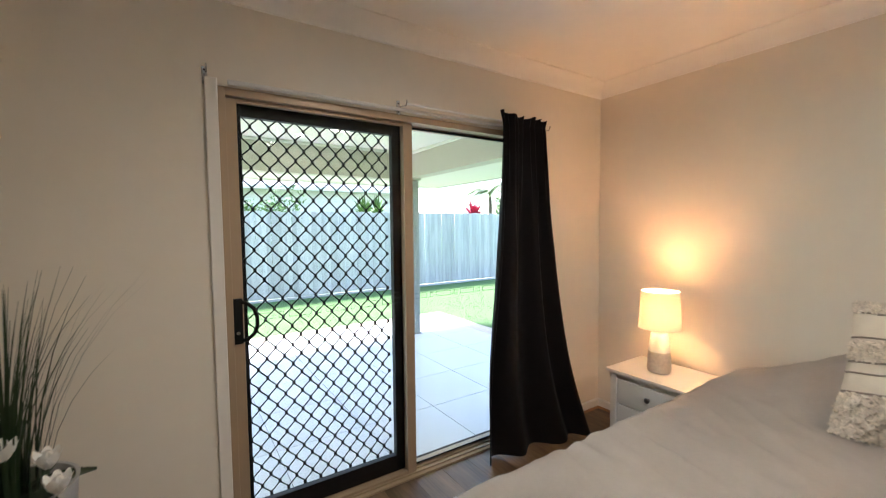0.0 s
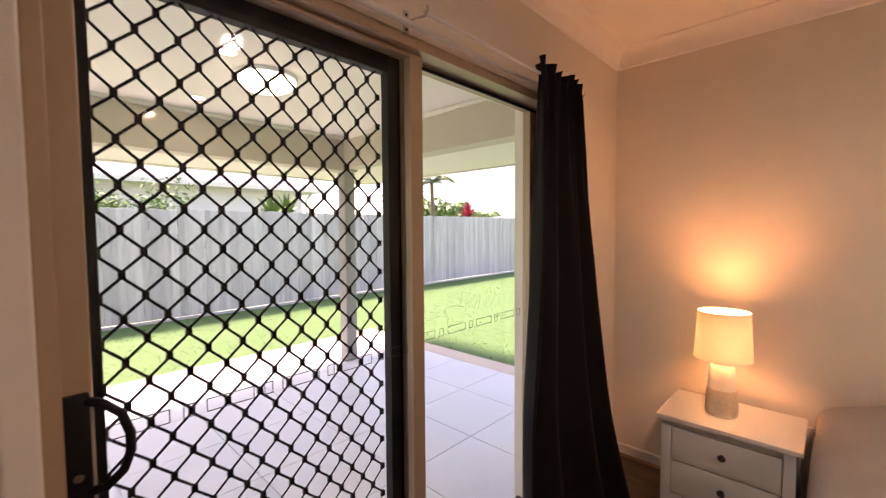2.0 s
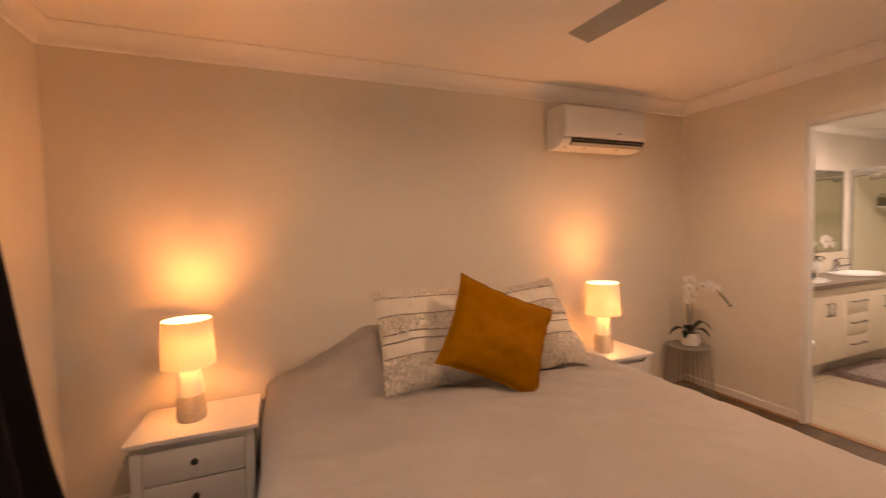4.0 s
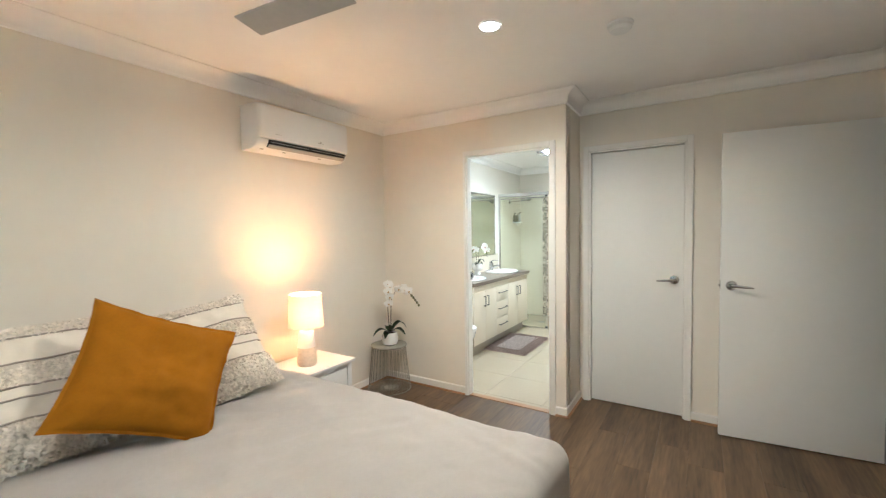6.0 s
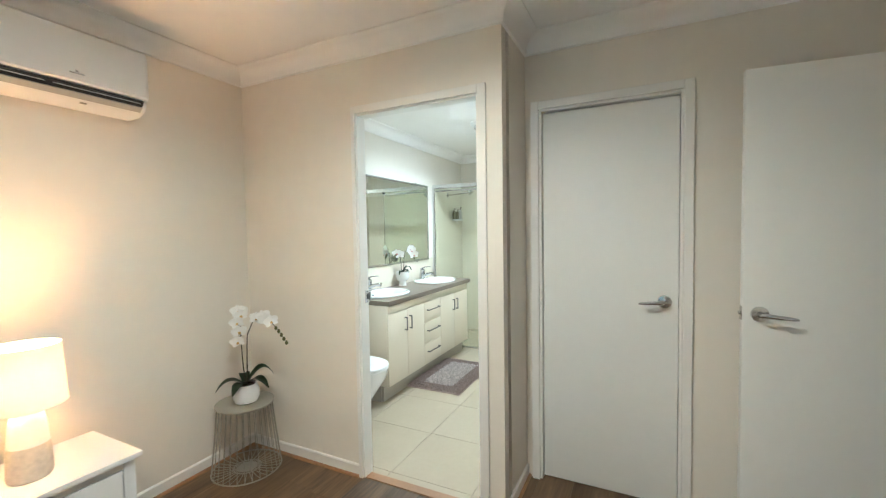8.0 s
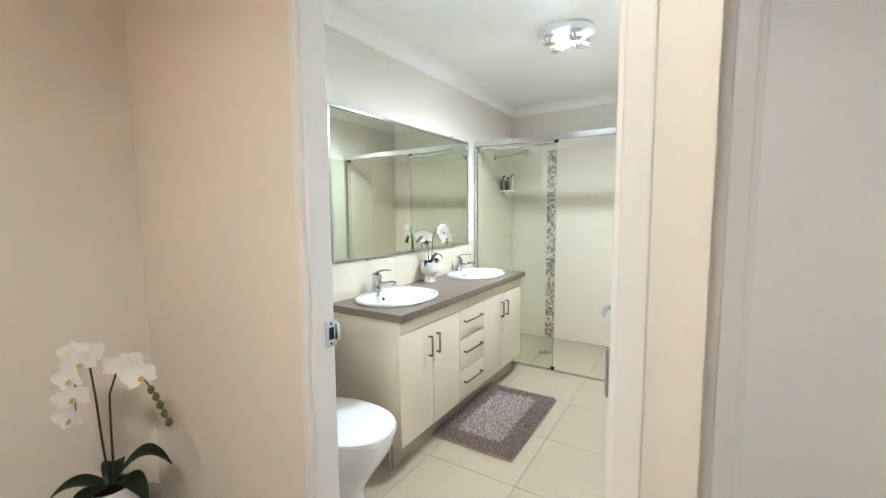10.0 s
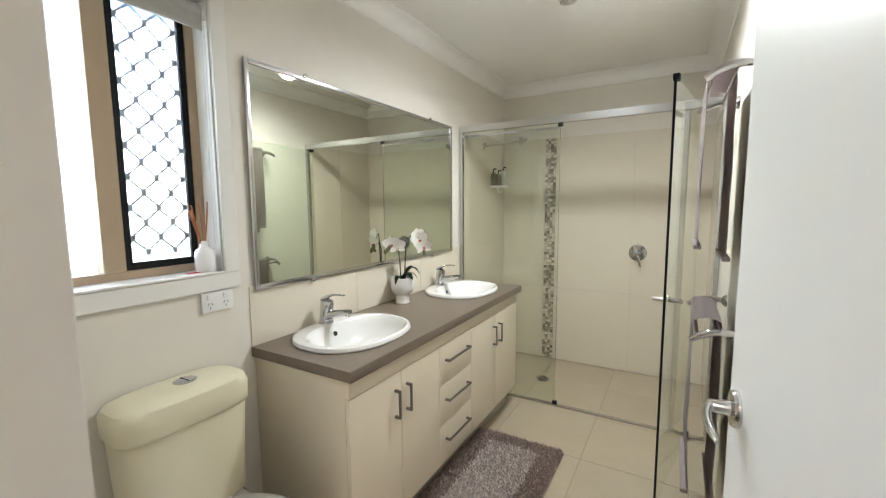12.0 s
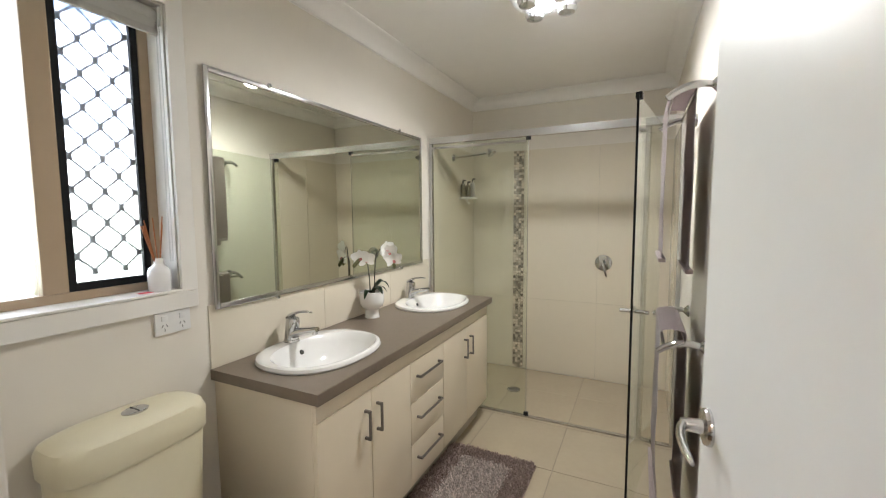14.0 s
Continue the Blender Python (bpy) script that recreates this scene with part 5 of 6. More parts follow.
for z0, z1 in ((0.530, 0.719), (0.333, 0.527), (0.137, 0.330)):
    d = part("drawer_front", boxm(5.925 + 0.0015, VF, z0, 6.270 - 0.0015, VF + 0.018, z1, 0.0015), M_VANITY, va)
    pull(d, (6.095, VF, (z0 + z1) / 2 + 0.018), 0.235, False)

BZ = 0.828
bt = thing("benchtop", pose(0, 0, 0), "taupe laminate benchtop with a square front edge", "benchtop")
BASINS = ((5.640, -0.232), (6.655, -0.232))
bm = bmesh.new()
edges = []
for loop in [[(VX0 - 0.014, -0.505, BZ), (VX1 + 0.030, -0.505, BZ), (VX1 + 0.030, -0.001, BZ), (VX0 - 0.014, -0.001, BZ)]] + [oval(x, y - 0.006, 0.240, 0.186, BZ, 40) for x, y in BASINS]:
    vs = [bm.verts.new(p) for p in loop]
    edges += [bm.edges.new((a, b)) for a, b in zip(vs, vs[1:] + vs[:1])]
bmesh.ops.triangle_fill(bm, use_beauty=True, edges=edges)
under = bmesh.ops.extrude_face_region(bm, geom=bm.faces[:])
bmesh.ops.translate(bm, vec=(0, 0, -0.038), verts=[g for g in under["geom"] if isinstance(g, bmesh.types.BMVert)])
part("slab", bm, M_BENCH, bt, "", False)
part("front_edge", boxm(VX0 - 0.016, -0.5085, 0.789, VX1 + 0.032, -0.5052, BZ - 0.0008, 0.0015), M_BENCH, bt, "taupe laminate edging strip")


def basin(x, y):
    t = thing("basin", pose(x, y, BZ), "white oval drop-in ceramic basin", "basin", "vanity basins")
    loops = [oval(0, 0, 0.262, 0.208, 0.0005, 56), oval(0, 0, 0.266, 0.212, 0.007, 56), oval(0, 0, 0.262, 0.208, 0.018, 56), oval(0, -0.002, 0.252, 0.198, 0.023, 56),
             oval(0, -0.026, 0.238, 0.166, 0.022, 56), oval(0, -0.028, 0.229, 0.157, 0.013, 56), oval(0, -0.028, 0.215, 0.145, -0.012, 56),
             oval(0, -0.028, 0.185, 0.122, -0.060, 56), oval(0, -0.028, 0.115, 0.080, -0.095, 56), oval(0, -0.028, 0.03, 0.03, -0.104, 56)]
    part("bowl", rings(bmesh.new(), loops, False, True), M_CERAMIC, t)
    part("waste", lathe(bmesh.new(), [(0.026, -0.1035), (0.024, -0.100), (0.001, -0.099)], 24, (0, -0.028, 0)), M_CHROME, t, "chrome waste")
    # the overflow's dark inside is a near-black disc on the bowl
    part("overflow", shift(lathe(bmesh.new(), [(0.011, -0.002), (0.010, 0.002)], 18), pose(0.0, 0.112, -0.020, 72, 0, 0)), M_DARK, t, "near-black disc painted as the shade of the overflow hole")
    tp = thing("basin_mixer", pose(x, y + 0.166, BZ + 0.022) @ Matrix.Scale(1.14, 4), "chrome single-lever basin mixer", "tap", "basin mixers")
    part("body", tube(bmesh.new(), [(0, 0, 0), (0, 0, 0.008), (0, 0, 0.010), (0, -0.004, 0.050), (0, -0.008, 0.078), (0, -0.010, 0.090), (0, -0.011, 0.096)], [0.030, 0.029, 0.026, 0.025, 0.0255, 0.022, 0.008], 28), M_CHROME, tp)
    part("spout", tube(bmesh.new(), arc((0, -0.012, 0.028), (0, -0.065, 0.052), (0, -0.125, 0.058), 10), [0.024, 0.023, 0.0215, 0.020, 0.0185, 0.017, 0.016, 0.015, 0.0145, 0.014, 0.012], 14, 0.72), M_CHROME, tp)
    part("aerator", lathe(bmesh.new(), [(0.010, 0.0), (0.010, 0.014)], 16, (0, -0.115, 0.040)), M_CHROME, tp)
    part("lever", tube(bmesh.new(), arc((0, 0.012, 0.090), (0, -0.030, 0.122), (0, -0.100, 0.118), 8), [0.018, 0.019, 0.017, 0.014, 0.012, 0.011, 0.0105, 0.0095, 0.006], 14, 0.42), M_CHROME, tp)


for x, y in BASINS:
    basin(x, y)

orchid(pose(6.205, -0.085, BZ), "small white orchid in a footed white pot on the benchtop",
       [(0.041, 0), (0.042, 0.003), (0.038, 0.010), (0.0365, 0.044), (0.042, 0.050), (0.058, 0.062), (0.0655, 0.082), (0.067, 0.105), (0.066, 0.140), (0.063, 0.143), (0.060, 0.138), (0.060, 0.110)], (0.058, 0.132), 0.3,
       [([(-0.006, 0.004, 0.12), (-0.008, 0.008, 0.22), (-0.012, 0.014, 0.295), (-0.030, 0.018, 0.328), (-0.060, 0.022, 0.332), (-0.090, 0.026, 0.318), (-0.115, 0.030, 0.300)],
         [(0.44, -50, 0), (0.66, -62, 5)], [0.78, 0.85, 0.92, 1.0]),
        ([(0.010, -0.010, 0.12), (0.012, -0.014, 0.24), (0.016, -0.020, 0.335), (0.036, -0.042, 0.378), (0.058, -0.070, 0.368), (0.070, -0.090, 0.325), (0.074, -0.098, 0.280)],
         [(0.58, -15, 5), (0.73, -55, 0), (0.88, -40, 12)], [0.95, 1.0])],
       [(-40, 0.10, 0.036, 0.075), (195, 0.11, 0.016, 0.040), (-100, 0.08, 0.024, 0.045), (-15, 0.11, 0.008, 0.045), (20, 0.10, 0.007, 0.035)], "white orchids", 0.048)

# ---------------------------------------------------------------- mirror and splashback
mi = thing("mirror", pose(0, 0, 0), "wide wall mirror in a thin chrome frame", "mirror")
MX0, MX1, MZ0, MZ1 = 5.332, 6.930, 1.045, 1.910
part("silvered_glass", boxm(MX0 + 0.018, -0.011, MZ0 + 0.018, MX1 - 0.018, -0.006, MZ1 - 0.018), M_MIRROR, mi, "mirror glass", False)
bm = bmesh.new()
for a in ((MX0, MZ0, MX0 + 0.02, MZ1), (MX1 - 0.02, MZ0, MX1, MZ1), (MX0 + 0.02, MZ0, MX1 - 0.02, MZ0 + 0.02), (MX0 + 0.02, MZ1 - 0.02, MX1 - 0.02, MZ1)):
    box(bm, a[0], -0.016, a[1], a[2], -0.0085, a[3], 0.003)
part("frame", bm, M_SATIN, mi, "thin chrome frame")
part("backing", boxm(MX0 + 0.004, -0.0055, MZ0 + 0.004, MX1 - 0.004, -0.0045, MZ1 - 0.004), M_DARK, mi, "", False)
for x in (5.62, 6.64):
    for z in (MZ0 - 0.002, MZ1 + 0.002):
        part("clip", shift(lathe(bmesh.new(), [(0.010, 0), (0.009, 0.006), (0.001, 0.008)], 18), pose(x, -0.0145, z, 90, 0, 0)), M_CHROME, mi, "round chrome mirror clip")
sp = tagged(new("splashback"), "glossy cream tiled splashback above the vanity", "structure", kind="structure")
sp.matrix_world = ENSUITE
x = VX0 - 0.012
for x1 in (5.92, 6.52, 7.045):
    part("tile", boxm(x + 0.001, -0.0042, BZ, x1 - 0.001, -0.0005, 1.062, 0.001), M_WTILE, sp, "", False)
    x = x1

# ---------------------------------------------------------------- shower
SX = 7.075   # line of the shower screen
tw = tagged(new("wall_tiling"), "large glossy cream wall tiles in the shower", "structure", kind="structure")
tw.matrix_world = ENSUITE
for z0, z1 in ((0.004, 0.646), (0.647, 1.2895), (1.2905, 1.93)):
    for x0, x1 in ((SX + 0.01, 7.501), (7.502, BX1 - 0.001)):
        part("tile", boxm(x0, -0.008, z0, x1, -0.0005, z1, 0.001), M_WTILE, tw, "", False)
    for y0, y1 in ((-1.636, -1.089), (-1.088, -0.478), (-0.385, -0.009)):
        part("tile", boxm(BX1 - 0.008, y0, z0, BX1 - 0.0005, y1, z1, 0.001), M_WTILE, tw, "", False)
    for x0, x1 in ((SX + 0.01, 7.50), (7.503, BX1 - 0.009)):
        part("tile", boxm(x0, BYR + 0.0045, z0, x1, BYR + 0.012, z1, 0.001), M_WTILE, tw, "", False)
part("mosaic_backing", boxm(BX1 - 0.004, -0.477, 0.004, BX1 - 0.0005, -0.386, 1.93), M_GROUT, tw, "", False)
mosaic_me = mesh_of("mosaic_tile", boxm(-0.003, -0.0105, -0.0105, 0.003, 0.0105, 0.0105, 0.001, 1), M_MOSAIC)
rnd = random.Random(2)
spots = [(j, i) for j in range(83) for i in range(4)]
used = set()
for j, i in spots:
    if len(used) >= 300:
        break
    used.add((j, i))
    piece("mosaic_tile", mosaic_me, tw, pose(BX1 - 0.006, -0.4655 + i * 0.0227, 1.918 - j * 0.0232))
bm = bmesh.new()
for j, i in spots:
    if (j, i) not in used:
        box(bm, BX1 - 0.009, -0.476 + i * 0.0227, 1.9075 - j * 0.0232, BX1 - 0.003, -0.455 + i * 0.0227, 1.9285 - j * 0.0232)
tagged(part("mosaic_tiles", bm, mat("glass_mosaic_far", (0.52, 0.44, 0.36), 0.14, var=0.1, scale=30, rand=0.62, island=True), tw, "", False), kind="stuff")

sc = thing("shower_screen", pose(SX, 0, 0), "semi-frameless glass shower screen, its door swung open", "shower screen")
part("header_rail", boxm(-0.018, BYR + 0.006, 1.884, 0.018, -0.009, 1.930, 0.002), M_SATIN, sc, "bright aluminium header rail", False)
part("wall_channel", boxm(-0.014, -0.030, 0.012, 0.014, -0.009, 1.884, 0.002), M_SATIN, sc, "", False)
part("wall_channel", boxm(-0.014, BYR + 0.006, 0.012, 0.014, BYR + 0.030, 1.884, 0.002), M_SATIN, sc, "", False)
part("floor_channel", boxm(-0.014, -1.60, 0.001, 0.014, -0.009, 0.014, 0.002), M_SATIN, sc, "", False)
g = part("fixed_glass", boxm(-0.003, -0.725, 0.014, 0.003, -0.028, 1.884), M_SHGLASS, sc, "clear greenish glass", False)
g.visible_shadow = False
part("glass_edge", boxm(-0.0035, -0.7275, 0.014, 0.0035, -0.7252, 1.884), M_WIRE, sc, "", False)
for z in (0.014, 1.862):
    part("glass_clamp", boxm(-0.010, -0.742, z, 0.010, -0.712, z + 0.022, 0.002), M_BLACK, sc, "black glass clamp")
part("fixed_track", boxm(-0.024, -0.715, 1.846, -0.019, -0.030, 1.862), M_SATIN, sc, "", False)
hx, hy = 7.045 - SX, -1.500
dx, dy = 6.270 - SX - hx, -1.372 - hy
L = math.hypot(dx, dy)
ang = math.degrees(math.atan2(dy, dx))
dr = part("glass_door", boxm(0.0, -0.003, 0.036, L, 0.003, 1.862), M_SHGLASS, sc, "clear greenish glass door", False, at=pose(hx, hy, 0, 0, 0, ang))
dr.visible_shadow = False
part("door_edge", boxm(L + 0.0002, -0.0045, 0.036, L + 0.006, 0.0045, 1.862), M_BLACK, dr, "dark edge seal", False)
for x in (0.0, L - 0.035):
    for z in (0.026, 1.850):
        part("pivot_block", boxm(x - 0.004, -0.012, z, x + 0.032, 0.012, z + 0.026, 0.002), M_BLACK, dr, "black pivot block", False)
for s in (-1, 1):
    part("knob", shift(lathe(bmesh.new(), [(0.009, 0.004), (0.009, 0.055), (0.0075, 0.058), (0.001, 0.058)], 18), pose(L - 0.055, 0, 0.960, 90 * s, 0, 0)), M_SATIN, dr, "chrome door knob")

ar = thing("wall_shower", pose(7.495, -0.008, 1.842), "chrome wall shower arm with a small round rose", "shower head")
part("flange", shift(lathe(bmesh.new(), [(0.030, 0), (0.028, 0.008), (0.012, 0.012)], 24), pose(0, 0, 0, 90, 0, 0)), M_CHROME, ar)
part("arm", tube(bmesh.new(), [(0, -0.008, 0), (0.0, -0.10, 0.006), (0.0, -0.22, 0.012), (0.0, -0.285, 0.018)], 0.009, 12), M_CHROME, ar)
part("rose", shift(lathe(bmesh.new(), [(0.012, 0.05), (0.016, 0.038), (0.034, 0.012), (0.038, 0.004), (0.036, 0.0)], 24), pose(0.0, -0.330, 0.008, -38, 0, 0)), M_CHROME, ar)
cd = thing("shower_caddy", pose(7.67, -0.008, 1.515), "white suction corner caddy in the shower", "caddy")
part("shelf", boxm(-0.075, -0.118, 0.0, 0.075, -0.004, 0.016, 0.006), M_PLASTIC, cd)
part("suction_cup", shift(lathe(bmesh.new(), [(0.032, 0), (0.028, 0.010), (0.010, 0.016)], 20), pose(0.095, 0, 0.045, 90, 0, 0)), M_SATIN, cd)
part("hook", tube(bmesh.new(), arc((-0.02, -0.05, 0.0), (0.0, -0.06, -0.05), (0.05, -0.05, -0.035), 8), 0.007, 8), M_PLASTIC, cd)
for x, y, h, mt in ((-0.035, -0.026, 0.140, M_SOAP1), (0.0, -0.056, 0.128, M_SOAP1), (0.036, -0.084, 0.155, M_SOAP2)):
    bo = thing("soap_bottle", pose(7.67 + x, y - 0.008, 1.531), "small pump bottle of soap on the caddy", "bottle", "bottles in the shower")
    part("bottle", lathe(bmesh.new(), [(0.020, 0), (0.021, 0.004), (0.021, h * 0.68), (0.017, h * 0.75), (0.008, h * 0.80)], 20), mt, bo)
    part("pump", tube(bmesh.new(), [(0, 0, h * 0.80), (0, 0, h * 0.97), (0, -0.004, h), (0, -0.026, h - 0.004)], 0.006, 8), M_BLACK, bo, "black pump top")
mx = thing("shower_mixer", pose(BX1 - 0.009, -1.135, 0.985), "chrome shower mixer on the tiled wall", "tap")
part("plate", shift(lathe(bmesh.new(), [(0.066, 0), (0.064, 0.008), (0.045, 0.013), (0.028, 0.016), (0.028, 0.055), (0.001, 0.058)], 36), pose(0, 0, 0, 0, -90, 0)), M_CHROME, mx)
part("lever", tube(bmesh.new(), arc((-0.050, 0, 0.0), (-0.085, -0.012, -0.03), (-0.070, -0.030, -0.105), 8), [0.013, 0.013, 0.012, 0.0115, 0.011, 0.010, 0.009, 0.008, 0.006], 12, 0.7), M_CHROME, mx)
dn = thing("floor_waste", pose(7.47, -0.53, 0.0005), "round grey floor waste in the shower", "drain")
part("ring", lathe(bmesh.new(), [(0.052, 0), (0.052, 0.003), (0.043, 0.003), (0.043, 0.0)], 30, cap0=False, cap1=False), M_SATIN, dn)
part("grate", lathe(bmesh.new(), [(0.043, 0.0015), (0.001, 0.002)], 30), M_PULL, dn)

# ---------------------------------------------------------------- towel rails


def towel_rail(z, label):
    t = thing("towel_rail", pose(6.0, BYR + 0.004, z), label, "towel rail", "towel rails on the ensuite wall")
    for x in (0.0, 0.60):
        part("wall_flange", shift(lathe(bmesh.new(), [(0.028, 0), (0.027, 0.006), (0.014, 0.018), (0.010, 0.022)], 24), pose(x, 0, 0, -90, 0, 0)), M_CHROME, t)
        part("arm", tube(bmesh.new(), arc((x, 0.015, 0.0), (x, 0.085, 0.022), (x, 0.150, -0.030), 10), [0.010, 0.011, 0.012, 0.0125, 0.013, 0.013, 0.013, 0.0125, 0.012, 0.0115, 0.011], 12), M_CHROME, t)
    for y, dz in ((0.060, 0.002), (0.130, -0.014)):
        part("bar", tube(bmesh.new(), [(0.0, y, dz), (0.60, y, dz)], 0.006, 10), M_CHROME, t)


def towel(x0, x1, z, front, back, label, yf=0.140, yb=0.052):
    """A folded towel over both bars: two hanging faces joined by a rounded top."""
    t = thing("towel", pose(0, BYR + 0.004, z), label, "towel", "towels on the rails")
    pts = []
    for i in range(19):
        pts.append((yb, -back + back * i / 18))
    for i in range(1, 10):
        a = math.pi * i / 10
        m, r = (yf + yb) / 2, (yf - yb) / 2
        pts.append((m - r * math.cos(a), 0.012 + 0.018 * math.sin(a)))
    for i in range(19):
        pts.append((yf, -front * i / 18))
    bm = bmesh.new()
    NX = 14
    grid = []
    for k in range(NX + 1):
        u = k / NX
        x = x0 + (x1 - x0) * u
        row = []
        for i, (y, zz) in enumerate(pts):
            sway = min(1.0, max(0.0, -zz / 0.3))
            row.append(bm.verts.new((x + 0.010 * sway * noise.noise((zz * 3, y * 9, z)), y + sway * 0.010 * noise.noise((u * 3, zz * 4, z + (5 if y > 0.1 else 0))), zz)))
        grid.append(row)
    for a, b in zip(grid, grid[1:]):
        for i in range(len(a) - 1):
            bm.faces.new((a[i], a[i + 1], b[i + 1], b[i]))
    bmesh.ops.solidify(bm, geom=bm.faces[:], thickness=0.016)
    part("cloth", bm, M_TOWEL, t)
    bm = bmesh.new()
    for y, ln in ((yf + 0.001, front), (yb - 0.001, back)):
        box(bm, x0 + 0.01, y - 0.013, -ln - 0.004, x1 - 0.01, y + 0.013, -ln + 0.012, 0.004)
    part("hem", bm, M_TOWEL, t, "stitched hem")
    return t


towel_rail(1.800, "chrome double towel rail with curved arms")
towel_rail(0.925, "chrome double towel rail with curved arms")
towel(6.12, 6.50, 1.802, 0.60, 0.64, "mauve bath towel folded over the upper rail")
towel(6.08, 6.50, 0.927, 0.66, 0.70, "mauve bath towel folded over the lower rail")

# ---------------------------------------------------------------- bath light
hl = thing("bathroom_heater_light", pose(6.37, -0.98, CEIL / 1.018), "white ceiling heater with four chrome lamps and bright centre light", "ceiling light")
part("plate", rings(bmesh.new(), [oval(0, 0, 0.170, 0.170, 0.0, 48, 2.4), oval(0, 0, 0.172, 0.172, -0.014, 48, 2.4), oval(0, 0, 0.155, 0.155, -0.030, 48, 2.4), oval(0, 0, 0.10, 0.10, -0.034, 48, 2.4)]), M_PLASTIC, hl)
part("grille", lathe(bmesh.new(), [(0.060, -0.034), (0.055, -0.040), (0.02, -0.042)], 30, (0, 0, 0)), M_SATIN, hl)
for k in range(4):
    a = math.pi / 4 + k * math.pi / 2
    part("heat_lamp", lathe(bmesh.new(), [(0.036, -0.030), (0.046, -0.044), (0.048, -0.062), (0.038, -0.078), (0.016, -0.084), (0.001, -0.085)], 26, (0.105 * math.cos(a), 0.105 * math.sin(a), 0)), M_HEAT, hl, "silvered heat lamp")
part("centre_bulb", lathe(bmesh.new(), [(0.020, -0.042), (0.034, -0.056), (0.034, -0.068), (0.020, -0.080), (0.001, -0.082)], 26), M_GLOWB, hl, "bright centre bulb")

# ---------------------------------------------------------------- bath mat
rg = thing("bath_mat", pose(6.125, -0.655, 0.0), "mauve-taupe shaggy bath mat with a pale centre panel", "bath mat")
part("backing", boxm(-0.415, -0.265, 0.001, 0.415, 0.250, 0.010, 0.004), M_RUG, rg)


def pile(name, x0, y0, x1, y1, count, ln, material, hole=None, seed=1):
    rnd = random.Random(seed)
    verts, faces = [], []
    while len(faces) < count:
        x, y = rnd.uniform(x0, x1), rnd.uniform(y0, y1)
        if hole and hole[0] < x < hole[2] and hole[1] < y < hole[3]:
            continue
        a, r, h = rnd.uniform(0, 6.28), rnd.uniform(0.003, 0.006), ln * rnd.uniform(0.6, 1.2)
        c, s = math.cos(a) * r, math.sin(a) * r
        tx, ty = x + rnd.uniform(-1, 1) * h * 0.7, y + rnd.uniform(-1, 1) * h * 0.7
        i = len(verts)
        verts += [(x - c, y - s, 0.009), (x + c, y + s, 0.009), (tx + c * 0.6, ty + s * 0.6, 0.010 + h), (tx - c * 0.6, ty - s * 0.6, 0.010 + h)]
        faces.append((i, i + 1, i + 2, i + 3))
    me = bpy.data.meshes.new(name)
    me.from_pydata(verts, [], faces)
    me.materials.append(material)
    ob = tagged(new(name, me), "soft looped pile", kind="stuff")
    ob.parent = rg


INNER = (-0.305, -0.150, 0.305, 0.125)
pile("border", -0.410, -0.260, 0.410, 0.245, 12000, 0.018, M_RUG, INNER, 3)
pile("centre_panel", *INNER, 8000, 0.022, M_RUGC, None, 4)

# ---------------------------------------------------------------- outside
ROOM = Matrix.Identity(4)
GZ = -0.10
structure("ground", boxm(-400, -400, GZ - 0.3, 400, 400, GZ), M_GRASS, "green mown lawn")
structure("patio_slab", boxm(-3.90, -8.0, GZ - 0.1, -0.221, 1.02, -0.062), M_SLAB, "concrete patio slab")
dm = thing("doormat", pose(-0.43, -1.78, -0.062), "worn grey fibre doormat on the patio slab", "doormat")
part("mat", shift(boxm(-0.19, -0.30, 0.0, 0.19, 0.30, 0.012, 0.004), Matrix.Identity(4)), M_MAT_OUT, dm)
part("binding", boxm(-0.20, -0.312, 0.0, 0.20, 0.312, 0.008, 0.003), M_MAT_OUT, dm)
structure("patio_edging", box(boxm(-3.905, -8.0, -0.062, -3.655, 1.04, -0.047, 0.004), -3.652, 0.80, -0.062, -0.23, 1.04, -0.047, 0.004), M_KERB, "beige paver edging round the patio")
# palings
fence = thing("paling_fence", pose(-7.0, 0, 0), "weathered grey timber paling fence", "fence")
part("rail", boxm(-0.06, -9, 0.25, -0.02, 16, 0.33), M_FENCE, fence, "", False)
part("rail", boxm(-0.06, -9, 1.35, -0.02, 16, 1.43), M_FENCE, fence, "", False)
part("plinth", boxm(-0.03, -9, GZ, 0.03, 16, GZ + 0.045), M_SLAB, fence, "pale concrete plinth", False)
pal = [mesh_of("paling", boxm(-0.008, -0.049, GZ + 0.06, 0.008, 0.049, 1.76 + dz, 0.003, 1), M_FENCE) for dz in (0.0, 0.012, -0.010, 0.005)]
rnd = random.Random(7)
for k in range(240):
    piece("paling", pal[rnd.randrange(4)], fence, pose(rnd.uniform(-0.004, 0.008), -8.5 + k * 0.1015, 0, rnd.uniform(-0.25, 0.25), rnd.uniform(-0.3, 0.3), 0))

# patio roof
roof = thing("patio_roof", pose(0, 0, 0), "flat patio roof with stone-coloured beams", "patio roof")
part("lining", boxm(-2.85, -8.0, 2.385, -0.221, 0.0, 2.42), M_EAVE, roof, "cream ceiling lining", False)
part("beam", boxm(-3.02, -8.0, 2.035, -2.84, 0.09, 2.42), M_BEAM, roof, "stone-coloured beam", False)
part("beam", boxm(-2.838, -0.08, 2.060, -0.221, 0.09, 2.42), M_BEAM, roof, "stone-coloured beam", False)
part("soffit", boxm(-3.95, -8.0, 2.075, -3.022, 1.05, 2.095), M_EAVE, roof, "cream soffit sheet", False)
